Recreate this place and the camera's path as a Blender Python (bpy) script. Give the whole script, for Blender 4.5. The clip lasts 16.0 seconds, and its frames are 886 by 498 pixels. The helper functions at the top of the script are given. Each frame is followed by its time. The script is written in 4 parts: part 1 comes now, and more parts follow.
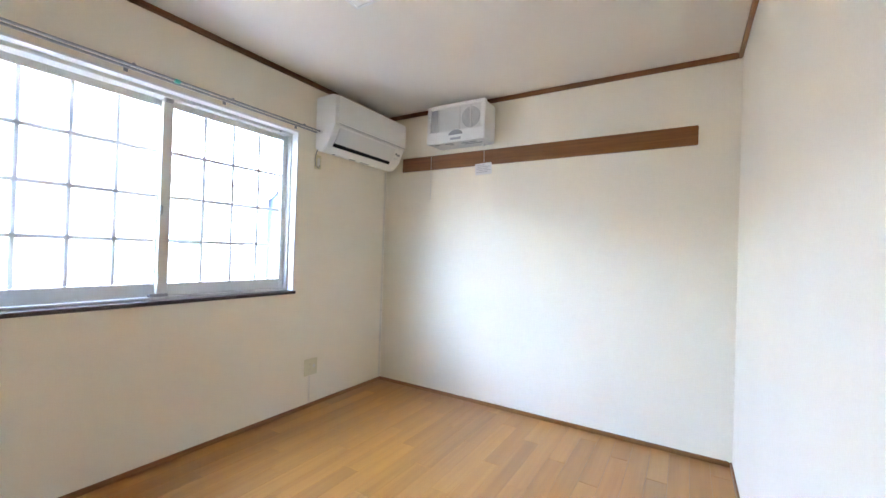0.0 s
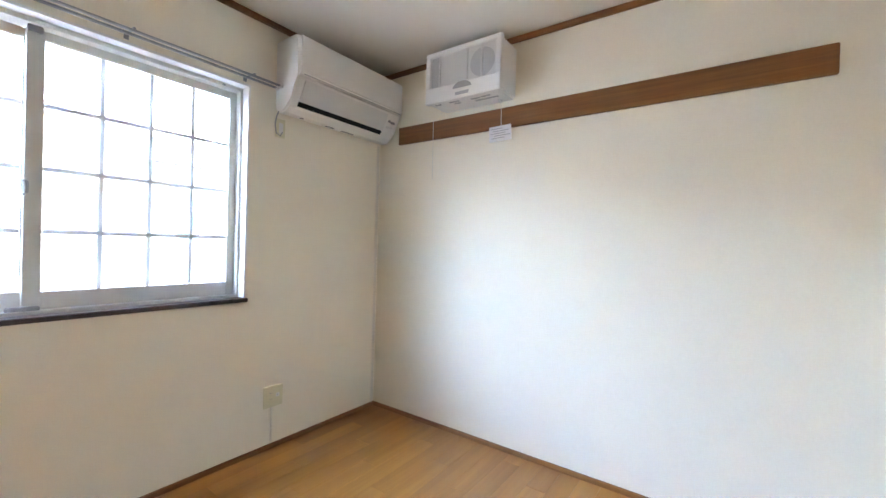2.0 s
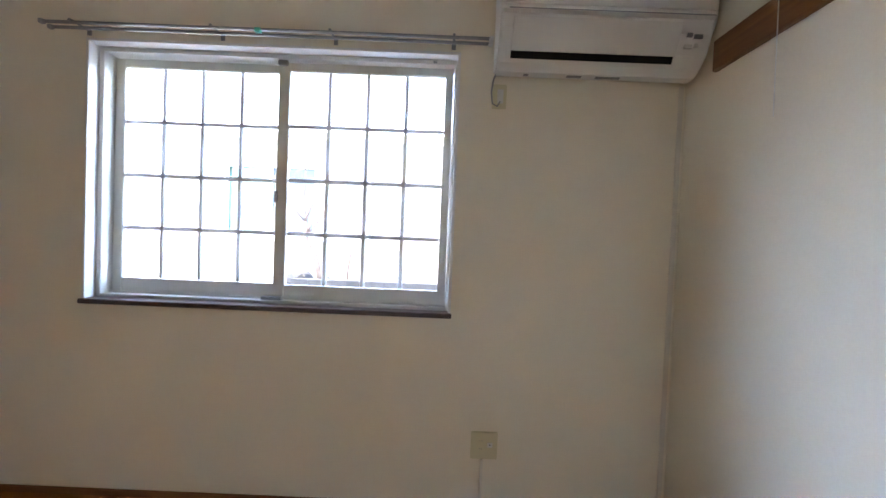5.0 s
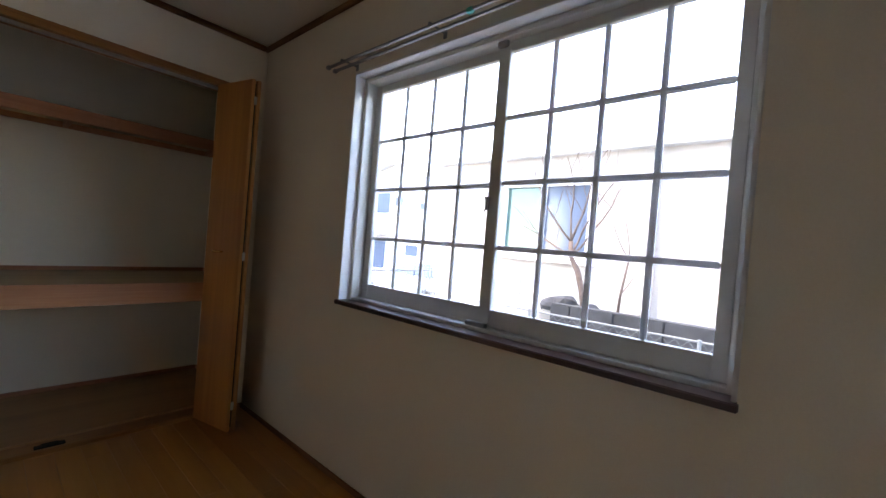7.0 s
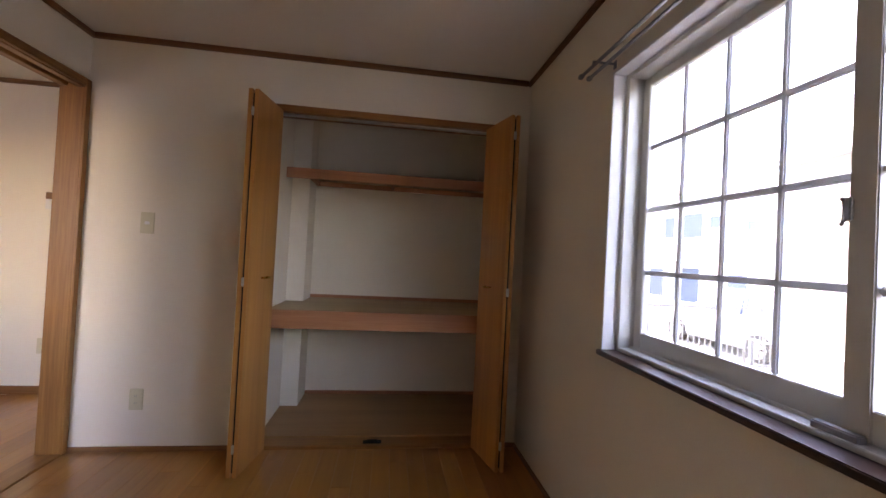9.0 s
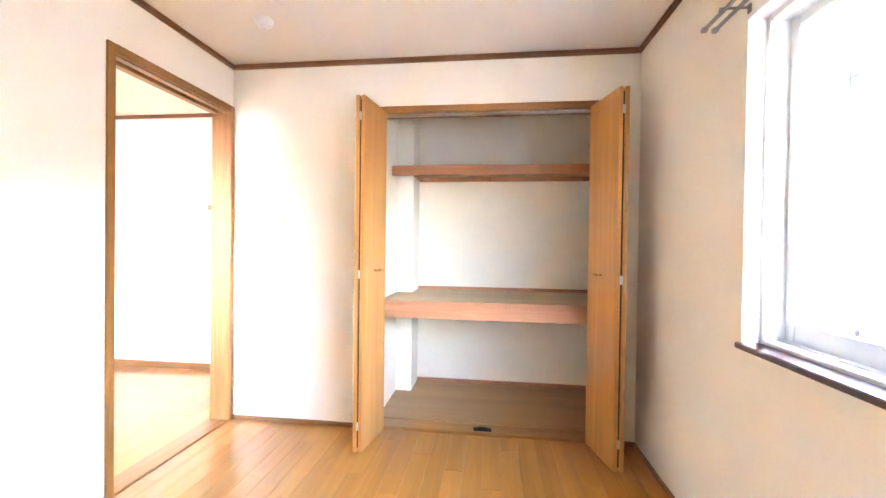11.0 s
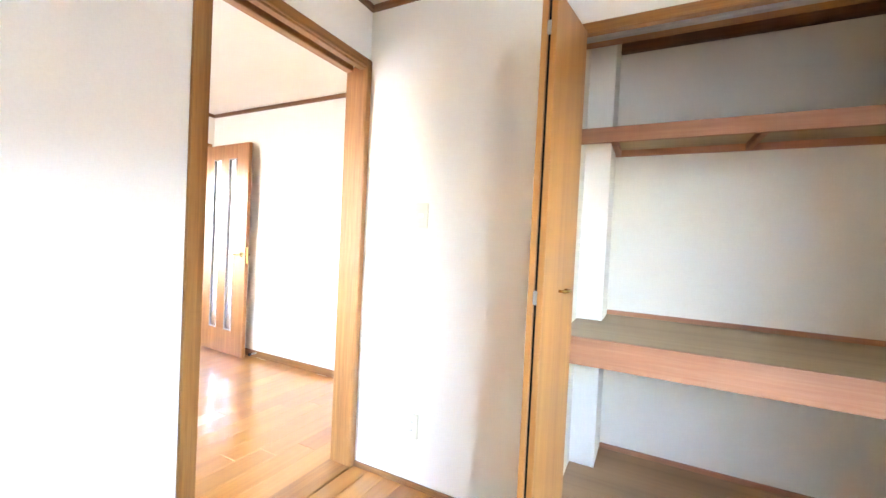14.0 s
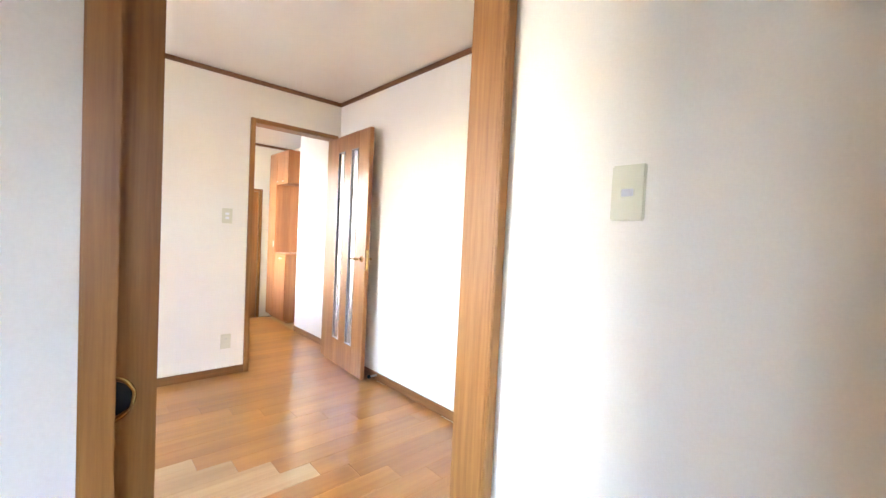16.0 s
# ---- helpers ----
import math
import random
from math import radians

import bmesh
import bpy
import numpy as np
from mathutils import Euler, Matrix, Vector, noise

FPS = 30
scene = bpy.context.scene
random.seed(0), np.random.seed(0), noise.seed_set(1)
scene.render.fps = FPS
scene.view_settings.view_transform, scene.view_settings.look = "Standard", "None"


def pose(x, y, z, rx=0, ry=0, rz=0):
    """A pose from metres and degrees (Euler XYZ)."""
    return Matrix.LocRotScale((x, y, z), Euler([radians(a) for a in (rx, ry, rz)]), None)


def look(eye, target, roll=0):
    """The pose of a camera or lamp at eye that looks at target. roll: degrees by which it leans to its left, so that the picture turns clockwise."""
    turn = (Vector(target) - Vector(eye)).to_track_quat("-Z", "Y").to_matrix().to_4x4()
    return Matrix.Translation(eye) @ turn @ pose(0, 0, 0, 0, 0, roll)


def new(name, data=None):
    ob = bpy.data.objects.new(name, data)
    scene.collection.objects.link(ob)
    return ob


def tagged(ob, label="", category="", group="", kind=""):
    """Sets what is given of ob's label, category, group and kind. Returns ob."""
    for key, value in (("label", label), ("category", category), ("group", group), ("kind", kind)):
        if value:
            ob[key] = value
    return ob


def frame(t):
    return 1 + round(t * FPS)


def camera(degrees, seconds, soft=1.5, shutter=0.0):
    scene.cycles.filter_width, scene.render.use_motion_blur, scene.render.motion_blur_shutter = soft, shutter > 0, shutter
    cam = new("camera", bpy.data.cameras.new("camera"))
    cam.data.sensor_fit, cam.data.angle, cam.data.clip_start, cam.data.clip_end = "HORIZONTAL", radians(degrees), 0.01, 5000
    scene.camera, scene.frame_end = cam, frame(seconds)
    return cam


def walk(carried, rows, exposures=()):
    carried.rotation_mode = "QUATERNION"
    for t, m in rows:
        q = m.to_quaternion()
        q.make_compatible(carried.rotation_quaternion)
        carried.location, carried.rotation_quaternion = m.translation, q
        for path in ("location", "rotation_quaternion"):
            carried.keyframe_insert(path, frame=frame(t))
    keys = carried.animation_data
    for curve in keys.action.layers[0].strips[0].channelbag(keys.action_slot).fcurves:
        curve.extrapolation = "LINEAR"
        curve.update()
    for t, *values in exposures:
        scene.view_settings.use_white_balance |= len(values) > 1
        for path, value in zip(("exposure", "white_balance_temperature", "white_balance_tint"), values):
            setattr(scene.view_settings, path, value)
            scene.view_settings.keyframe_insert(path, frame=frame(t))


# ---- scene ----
cam = camera(96.0, 16.0)
PATH = [
    (0, (2.376, 0.760, 1.184), (1.334, 2.467, 1.200), 1.9),
    (0.5, (2.305, 0.942, 1.194), (1.272, 2.654, 1.242), 2.1),
    (1, (2.230, 1.153, 1.202), (1.248, 2.895, 1.232), 2.4),
    (1.5, (2.135, 1.305, 1.205), (1.150, 3.045, 1.212), 2.2),
    (2, (2.099, 1.506, 1.187), (0.936, 3.133, 1.170), 1.7),
    (2.5, (2.069, 1.722, 1.192), (0.768, 3.241, 1.198), 3.2),
    (3, (1.992, 1.933, 1.189), (0.553, 3.321, 1.139), 3.8),
    (3.5, (1.913, 2.071, 1.193), (0.325, 3.285, 1.118), 2.2),
    (4, (1.893, 2.239, 1.194), (0.077, 3.076, 1.161), 3.3),
    (4.2, (1.904, 2.321, 1.201), (0.023, 3.000, 1.162), 2.7),
    (6.3, (1.340, 2.780, 1.192), (-0.421, 1.834, 1.131), 4.1),
    (6.5, (1.313, 2.775, 1.186), (-0.395, 1.736, 1.131), 3.8),
    (7, (1.180, 2.707, 1.190), (-0.328, 1.393, 1.171), 4.7),
    (7.5, (1.070, 2.629, 1.207), (-0.170, 1.060, 1.198), 3.2),
    (8, (0.982, 2.563, 1.220), (0.072, 0.782, 1.220), 3.2),
    (8.5, (0.882, 2.547, 1.235), (0.345, 0.621, 1.283), 4.0),
    (9, (0.875, 2.534, 1.222), (0.609, 0.552, 1.255), 3.0),
    (9.2, (0.868, 2.528, 1.212), (0.684, 0.537, 1.243), 2.9),
    (11.3, (0.885, 2.523, 1.199), (1.153, 0.542, 1.154), 0.9),
    (11.5, (0.902, 2.508, 1.188), (1.190, 0.530, 1.123), 1.2),
    (12, (0.958, 2.412, 1.196), (1.372, 0.457, 1.104), 1.9),
    (12.5, (1.028, 2.250, 1.199), (1.567, 0.324, 1.157), 1.5),
    (13, (1.103, 2.039, 1.211), (1.809, 0.169, 1.141), 1.4),
    (13.5, (1.173, 1.848, 1.205), (2.013, 0.033, 1.160), 2.6),
    (14, (1.286, 1.660, 1.206), (2.212, -0.112, 1.166), 2.8),
    (14.5, (1.416, 1.464, 1.193), (2.458, -0.242, 1.127), 2.9),
    (15, (1.551, 1.273, 1.187), (2.758, -0.321, 1.130), 2.8),
    (15.3, (1.614, 1.145, 1.195), (2.940, -0.351, 1.145), 3.2),
    (15.5, (1.681, 1.074, 1.187), (3.053, -0.379, 1.108), 3.1),
    (15.8, (1.823, 0.955, 1.199), (3.259, -0.436, 1.150), 2.9),
    (16, (1.894, 0.906, 1.207), (3.366, -0.447, 1.140), 2.8),
]
EXPOSURES = [(0, 7.05, 8000, 22), (2, 6.95, 8100, 22), (4.2, 6.5, 8100, 23), (6.3, 5.15, 9100, 29), (8, 4.3, 8800, 28), (9.2, 5.45, 10400, 42), (11.3, 8.2, 8500, 31), (13, 7.95, 8000, 26), (14.5, 7.5, 7800, 25), (16, 6.9, 7800, 25)]
walk(cam, [(t, look(eye, target, roll)) for t, eye, target, roll in PATH], EXPOSURES)

# ---- light ----
SUN_EL, SUN_AZ = 65.0, 150.0
world = bpy.data.worlds.new("sky")
scene.world = world
world.use_nodes = True
wn = world.node_tree.nodes
sky = wn.new("ShaderNodeTexSky")
sky.sky_type, sky.sun_disc = "NISHITA", False
sky.sun_elevation, sky.sun_rotation = radians(SUN_EL), radians(SUN_AZ)
sky.air_density, sky.dust_density, sky.ozone_density = 1.0, 0.0, 4.0
wn["Background"].inputs["Strength"].default_value = 0.15
world.node_tree.links.new(sky.outputs[0], wn["Background"].inputs["Color"])

sun = new("sun", bpy.data.lights.new("sun", "SUN"))
sun.data.energy, sun.data.angle, sun.data.color = 0.5, radians(10), (1.0, 0.95, 0.88)
to_sun = Vector((math.cos(radians(SUN_EL)) * math.sin(radians(SUN_AZ)), math.cos(radians(SUN_EL)) * math.cos(radians(SUN_AZ)), math.sin(radians(SUN_EL))))
sun.matrix_world = look(to_sun * 30, (0, 0, 0))


def window_lamp(name, eye, target, width, height, watts, colour):
    """Daylight standing in a window's opening."""
    lamp = new(name, bpy.data.lights.new(name, "AREA"))
    lamp.data.shape, lamp.data.size, lamp.data.size_y = "RECTANGLE", width, height
    lamp.data.energy, lamp.data.color = watts, colour
    lamp.matrix_world = look(eye, target)
    return lamp


window_lamp("living_window_light", (4.10, 3.68, 1.40), (4.10, 0, 1.2), 1.05, 1.25, 0.0022, (1.0, 0.94, 0.86))
window_lamp("hall_window_light", (7.0, 0.34, 1.3), (7.0, -1, 1.2), 0.7, 1.2, 0.011, (1.0, 0.98, 0.95))

# ---- materials ----


def nodes_of(name, rough=0.5, metal=0.0):
    m = bpy.data.materials.new(name)
    m.use_nodes = True
    t = m.node_tree
    b = t.nodes["Principled BSDF"]
    b.inputs["Roughness"].default_value, b.inputs["Metallic"].default_value = rough, metal
    return m, t, b


def noise_node(t, coords, scale, detail=4.0, rough=0.55):
    n = t.nodes.new("ShaderNodeTexNoise")
    n.inputs["Scale"].default_value, n.inputs["Detail"].default_value, n.inputs["Roughness"].default_value = scale, detail, rough
    t.links.new(coords, n.inputs["Vector"])
    return n.outputs["Fac"]


def ramp(t, fac, stops):
    r = t.nodes.new("ShaderNodeValToRGB")
    while len(r.color_ramp.elements) < len(stops):
        r.color_ramp.elements.new(0.5)
    for e, (p, c) in zip(r.color_ramp.elements, stops):
        e.position, e.color = p, (*c, 1)
    t.links.new(fac, r.inputs["Fac"])
    return r.outputs["Color"]


def mixed(t, kind, fac, a, b):
    m = t.nodes.new("ShaderNodeMix")
    m.data_type, m.blend_type = "RGBA", kind
    if isinstance(fac, float):
        m.inputs["Factor"].default_value = fac
    else:
        t.links.new(fac, m.inputs["Factor"])
    for socket, v in ((m.inputs["A"], a), (m.inputs["B"], b)):
        if isinstance(v, tuple):
            socket.default_value = (*v, 1)
        else:
            t.links.new(v, socket)
    return m.outputs["Result"]


def bump(t, b, height, strength, distance=0.002):
    n = t.nodes.new("ShaderNodeBump")
    n.inputs["Strength"].default_value, n.inputs["Distance"].default_value = strength, distance
    t.links.new(height, n.inputs["Height"])
    t.links.new(n.outputs["Normal"], b.inputs["Normal"])


def object_coords(t, scale=(1, 1, 1), spread=0.0):
    """Object coordinates, stretched; spread shifts them by the object's random number."""
    c = t.nodes.new("ShaderNodeTexCoord").outputs["Object"]
    if spread:
        info = t.nodes.new("ShaderNodeObjectInfo")
        k = t.nodes.new("ShaderNodeVectorMath")
        k.operation = "MULTIPLY_ADD"
        k.inputs[1].default_value = (spread, spread, spread)
        t.links.new(info.outputs["Random"], k.inputs[0])
        t.links.new(c, k.inputs[2])
        c = k.outputs[0]
    m = t.nodes.new("ShaderNodeMapping")
    m.inputs["Scale"].default_value = scale
    t.links.new(c, m.inputs["Vector"])
    return m.outputs["Vector"]


def paint(name, colour, rough=0.5, metal=0.0, stain=0.06, size=3.0, grain=250.0, relief=0.12):
    m, t, b = nodes_of(name, rough, metal)
    c = object_coords(t)
    big = noise_node(t, c, size)
    low = tuple(v * (1 - stain) for v in colour)
    t.links.new(ramp(t, big, [(0.3, low), (0.7, colour)]), b.inputs["Base Color"])
    if relief:
        bump(t, b, noise_node(t, c, grain, 2.0), relief)
    return m


def wood(name, dark, light, axis="z", rough=0.4, fine=70.0, spread=0.0, vary=0.0, coat=0.0, relief=0.15):
    """Sawn wood with the grain along one axis; vary: how much pieces differ."""
    m, t, b = nodes_of(name, rough)
    stretch = {"x": (0.035, 1, 1), "y": (1, 0.035, 1), "z": (1, 1, 0.035)}[axis]
    c = object_coords(t, stretch, spread)
    grain = noise_node(t, c, fine, 6.0, 0.65)
    wide = noise_node(t, c, fine * 0.16, 3.0)
    col = ramp(t, grain, [(0.32, dark), (0.68, light)])
    tone = ramp(t, wide, [(0.3, (0.72, 0.70, 0.68)), (0.7, (1.0, 1.0, 1.0))])
    col = mixed(t, "MULTIPLY", 1.0, col, tone)
    if vary:
        info = t.nodes.new("ShaderNodeObjectInfo")
        shade = ramp(t, info.outputs["Random"], [(0.0, (1 - vary, 1 - vary * 1.15, 1 - vary * 1.3)), (0.55, (1, 1, 1)), (1.0, (1 + vary * 0.25, 1 + vary * 0.22, 1 + vary * 0.2))])
        col = mixed(t, "MULTIPLY", 1.0, col, shade)
    t.links.new(col, b.inputs["Base Color"])
    b.inputs["Coat Weight"].default_value, b.inputs["Coat Roughness"].default_value = coat, 0.12
    bump(t, b, grain, relief, 0.0008)
    return m


def wallpaper(name, colour):
    m, t, b = nodes_of(name, 0.75)
    c = object_coords(t)
    big = noise_node(t, c, 1.3, 3.0)
    fleck = noise_node(t, c, 160.0, 3.0)
    col = ramp(t, big, [(0.3, tuple(v * 0.96 for v in colour)), (0.7, colour)])
    col = mixed(t, "MULTIPLY", 0.5, col, ramp(t, fleck, [(0.3, (0.93, 0.93, 0.92)), (0.7, (1, 1, 1))]))
    t.links.new(col, b.inputs["Base Color"])
    bump(t, b, fleck, 0.25, 0.0012)
    b.inputs["Specular IOR Level"].default_value = 0.3
    return m


WALL = wallpaper("cream_wallpaper", (0.88, 0.812, 0.685))
CEILING = wallpaper("ceiling_paper", (0.79, 0.735, 0.66))
OAK = wood("oak_trim", (0.30, 0.115, 0.026), (0.44, 0.192, 0.050), "z", 0.38, 90)
OAK_X = wood("oak_trim_along", (0.30, 0.115, 0.026), (0.44, 0.192, 0.050), "x", 0.38, 90)
OAK_Y = wood("oak_trim_across", (0.30, 0.115, 0.026), (0.44, 0.192, 0.050), "y", 0.38, 90)
CROWN_X = wood("crown_wood_along", (0.20, 0.077, 0.023), (0.31, 0.132, 0.041), "x", 0.45, 60)
CROWN_Y = wood("crown_wood_across", (0.20, 0.077, 0.023), (0.31, 0.132, 0.041), "y", 0.45, 60)
BASE_X = wood("baseboard_wood_along", (0.24, 0.094, 0.027), (0.36, 0.158, 0.050), "x", 0.4, 80)
BASE_Y = wood("baseboard_wood_across", (0.24, 0.094, 0.027), (0.36, 0.158, 0.050), "y", 0.4, 80)
LEAF = wood("door_veneer", (0.57, 0.232, 0.060), (0.66, 0.298, 0.086), "z", 0.35, 40)
RAIL = wood("rail_wood", (0.205, 0.078, 0.021), (0.31, 0.132, 0.040), "x", 0.42, 70)
LAUAN = wood("red_lauan", (0.50, 0.20, 0.09), (0.57, 0.255, 0.125), "x", 0.5, 80)
PLY = wood("plywood", (0.46, 0.30, 0.15), (0.515, 0.352, 0.185), "x", 0.55, 30)
PLY_DARK = wood("closet_floor_ply", (0.41, 0.212, 0.085), (0.47, 0.255, 0.105), "x", 0.5, 30)
PLANK = wood("floor_plank", (0.49, 0.192, 0.039), (0.59, 0.255, 0.058), "y", 0.3, 20, 7.0, 0.09, 0.42, 0.07)
# Same boards, lightened: the window's reflection is put into their colour.
PLANK_REFLECT = wood("floor_plank_reflection", (0.56, 0.33, 0.15), (0.66, 0.42, 0.21), "y", 0.3, 34, 7.0, 0.05, 0.42, 0.07)
HALL_DOOR = wood("hall_door_wood", (0.33, 0.118, 0.031), (0.46, 0.190, 0.056), "z", 0.35, 60)
CABINET = wood("cabinet_veneer", (0.42, 0.155, 0.055), (0.55, 0.24, 0.095), "z", 0.4, 40)
SILL = wood("sill_wood", (0.045, 0.018, 0.013), (0.085, 0.036, 0.025), "y", 0.3, 60, coat=0.3)
WHITE = paint("white_plastic", (0.80, 0.79, 0.76), 0.35, stain=0.03, relief=0.03)
WHITE2 = paint("white_flap", (0.72, 0.71, 0.68), 0.4, stain=0.03, relief=0.03)
IVORY = paint("ivory_plate", (0.69, 0.64, 0.44), 0.4, stain=0.05, relief=0.03)
GREY = paint("grey_plastic", (0.30, 0.30, 0.30), 0.45)
GREY_MID = paint("mid_grey_plastic", (0.40, 0.40, 0.40), 0.5)
FILTER = paint("filter_screen", (0.56, 0.54, 0.49), 0.8)
DARK = paint("black_gap", (0.010, 0.010, 0.010), 0.95, relief=0)
ALU = paint("ivory_aluminium", (0.70, 0.69, 0.64), 0.35, 0.0, 0.08)
REVEAL = paint("white_reveal", (0.80, 0.79, 0.77), 0.5, stain=0.04)


def milky(name, colour, through_share):
    """White plastic that lets a little daylight through."""
    m, t, b = nodes_of(name, 0.4)
    c = object_coords(t)
    t.links.new(ramp(t, noise_node(t, c, 6.0), [(0.3, tuple(v * 0.94 for v in colour)), (0.7, colour)]), b.inputs["Base Color"])
    soft, mix = t.nodes.new("ShaderNodeBsdfTranslucent"), t.nodes.new("ShaderNodeMixShader")
    soft.inputs["Color"].default_value = (*colour, 1)
    mix.inputs[0].default_value = through_share
    t.links.new(b.outputs[0], mix.inputs[1])
    t.links.new(soft.outputs[0], mix.inputs[2])
    t.links.new(mix.outputs[0], t.nodes["Material Output"].inputs["Surface"])
    return m


BAR = milky("glazing_bar", (0.84, 0.86, 0.87), 0.15)
STEEL = paint("steel", (0.55, 0.55, 0.55), 0.3, 1.0, 0.1)
RAIL_STEEL = paint("rail_steel", (0.30, 0.30, 0.31), 0.4, 0.8, 0.15)
BRASS = paint("brass", (0.72, 0.50, 0.20), 0.25, 1.0, 0.15)
WIRE = paint("weathered_wire", (0.18, 0.19, 0.19), 0.6)
TEAL = paint("teal_tape", (0.05, 0.50, 0.42), 0.6)
WALL_TRIM = paint("cream_trim", (0.78, 0.73, 0.64), 0.5)
PAPER = paint("white_card", (0.80, 0.80, 0.80), 0.7, stain=0.03)
INK = paint("grey_ink", (0.40, 0.40, 0.42), 0.7)
CORD = paint("white_cord", (0.75, 0.74, 0.70), 0.6, relief=0)
PLASTER = paint("neighbour_render", (0.45, 0.40, 0.365), 0.9, stain=0.12, size=0.8, grain=60, relief=0.4)
PLASTER2 = paint("white_render", (0.56, 0.55, 0.53), 0.9, stain=0.08, size=0.8, grain=60, relief=0.4)
ROOF = paint("roof_slate", (0.062, 0.046, 0.042), 0.8, stain=0.3, size=2)
BLOCK = paint("weathered_block", (0.05, 0.05, 0.053), 0.95, stain=0.5, size=5, grain=90, relief=0.8)
GROUND = paint("ground_gravel", (0.24, 0.225, 0.205), 0.95, stain=0.35, size=2.5, grain=40, relief=0.8)
BARK = paint("bark", (0.15, 0.10, 0.08), 0.9, stain=0.4, size=25, grain=120, relief=0.9)
IRON = paint("painted_iron", (0.16, 0.17, 0.175), 0.5, 0.3)
CAR = paint("white_car_paint", (0.50, 0.52, 0.54), 0.2, 0.1, 0.02, relief=0)
TYRE = paint("tyre_rubber", (0.03, 0.03, 0.03), 0.8)
TILE = paint("entrance_tile", (0.06, 0.06, 0.065), 0.5, stain=0.3, size=8)
BLUE = paint("blue_pipe", (0.06, 0.10, 0.19), 0.5)


def glass(name, colour, rough):
    m, t, b = nodes_of(name, rough)
    b.inputs["Base Color"].default_value = (*colour, 1)
    b.inputs["Transmission Weight"].default_value, b.inputs["IOR"].default_value = 1.0, 1.45
    return m


def clear_pane():
    m = bpy.data.materials.new("window_glass")
    m.use_nodes = True
    t = m.node_tree
    t.nodes.clear()
    out, mix = t.nodes.new("ShaderNodeOutputMaterial"), t.nodes.new("ShaderNodeMixShader")
    see, gloss, facing, sheen = t.nodes.new("ShaderNodeBsdfTransparent"), t.nodes.new("ShaderNodeBsdfGlossy"), t.nodes.new("ShaderNodeLayerWeight"), t.nodes.new("ShaderNodeMath")
    see.inputs["Color"].default_value = (0.93, 0.96, 0.95, 1)
    gloss.inputs["Roughness"].default_value = 0.02
    sheen.operation = "POWER"
    sheen.inputs[1].default_value = 4.0
    t.links.new(facing.outputs["Facing"], sheen.inputs[0])
    t.links.new(sheen.outputs[0], mix.inputs[0])
    t.links.new(see.outputs[0], mix.inputs[1])
    t.links.new(gloss.outputs[0], mix.inputs[2])
    t.links.new(mix.outputs[0], out.inputs["Surface"])
    return m


PANE = clear_pane()
FROST = glass("frosted_glass", (0.86, 0.90, 0.90), 0.35)
GREEN_GLASS = paint("green_curtained_glass", (0.06, 0.15, 0.135), 0.15, relief=0)
SHUTTER = paint("green_shutter", (0.035, 0.075, 0.068), 0.6)
BLUE_GLASS = paint("blue_curtained_glass", (0.07, 0.10, 0.15), 0.15, relief=0)

# ---- building blocks ----
BASE = {}


def thing(name, base, label, category, group="", kind=""):
    ob = new(name)
    ob.empty_display_size = 0.1
    ob.location = base
    BASE[ob.name] = Vector(base)
    return tagged(ob, label, category, group, kind)


def mesh_from(bm, name, material, origin=(0, 0, 0), smooth=False):
    bmesh.ops.recalc_face_normals(bm, faces=bm.faces)
    bmesh.ops.translate(bm, verts=bm.verts, vec=-Vector(origin))
    me = bpy.data.meshes.new(name)
    bm.to_mesh(me)
    bm.free()
    for m in (material if isinstance(material, (list, tuple)) else [material]):
        me.materials.append(m)
    if smooth:
        me.shade_smooth()
    return me


def part(name, bm, material, parent, label="", smooth=False):
    """One mesh, drawn in world metres, as a part of a thing or of a part."""
    base = BASE[parent.name]
    ob = new(name, mesh_from(bm, name, material, base, smooth))
    ob.parent = parent
    BASE[ob.name] = base
    return tagged(ob, label)


def single(name, bm, material, label, category, group="", kind="", smooth=False):
    """A thing that is one mesh, with its origin at its base."""
    pts = [v.co for v in bm.verts]
    base = Vector((sum(p.x for p in pts) / len(pts), sum(p.y for p in pts) / len(pts), min(p.z for p in pts)))
    ob = new(name, mesh_from(bm, name, material, base, smooth))
    ob.location = base
    BASE[ob.name] = base
    return tagged(ob, label, category, group, kind)


def structure(name, bm, material, label, category):
    ob = new(name, mesh_from(bm, name, material))
    BASE[ob.name] = Vector((0, 0, 0))
    return tagged(ob, label, category, kind="structure")


def box(bm, x, y, z, bevel=0.0, index=0):
    """A box between pairs of numbers, its edges rounded by bevel."""
    made = bmesh.ops.create_cube(bm, size=1.0, matrix=Matrix.LocRotScale(((x[0] + x[1]) / 2, (y[0] + y[1]) / 2, (z[0] + z[1]) / 2), None, (abs(x[1] - x[0]), abs(y[1] - y[0]), abs(z[1] - z[0]))))["verts"]
    if index:
        for f in {f for v in made for f in v.link_faces}:
            f.material_index = index
    if bevel:
        bmesh.ops.bevel(bm, geom=list({e for v in made for e in v.link_edges}), offset=bevel, segments=2, affect="EDGES", clamp_overlap=True)
    return bm


def boxes(*rows, bevel=0.0):
    bm = bmesh.new()
    for x, y, z in rows:
        box(bm, x, y, z, bevel)
    return bm


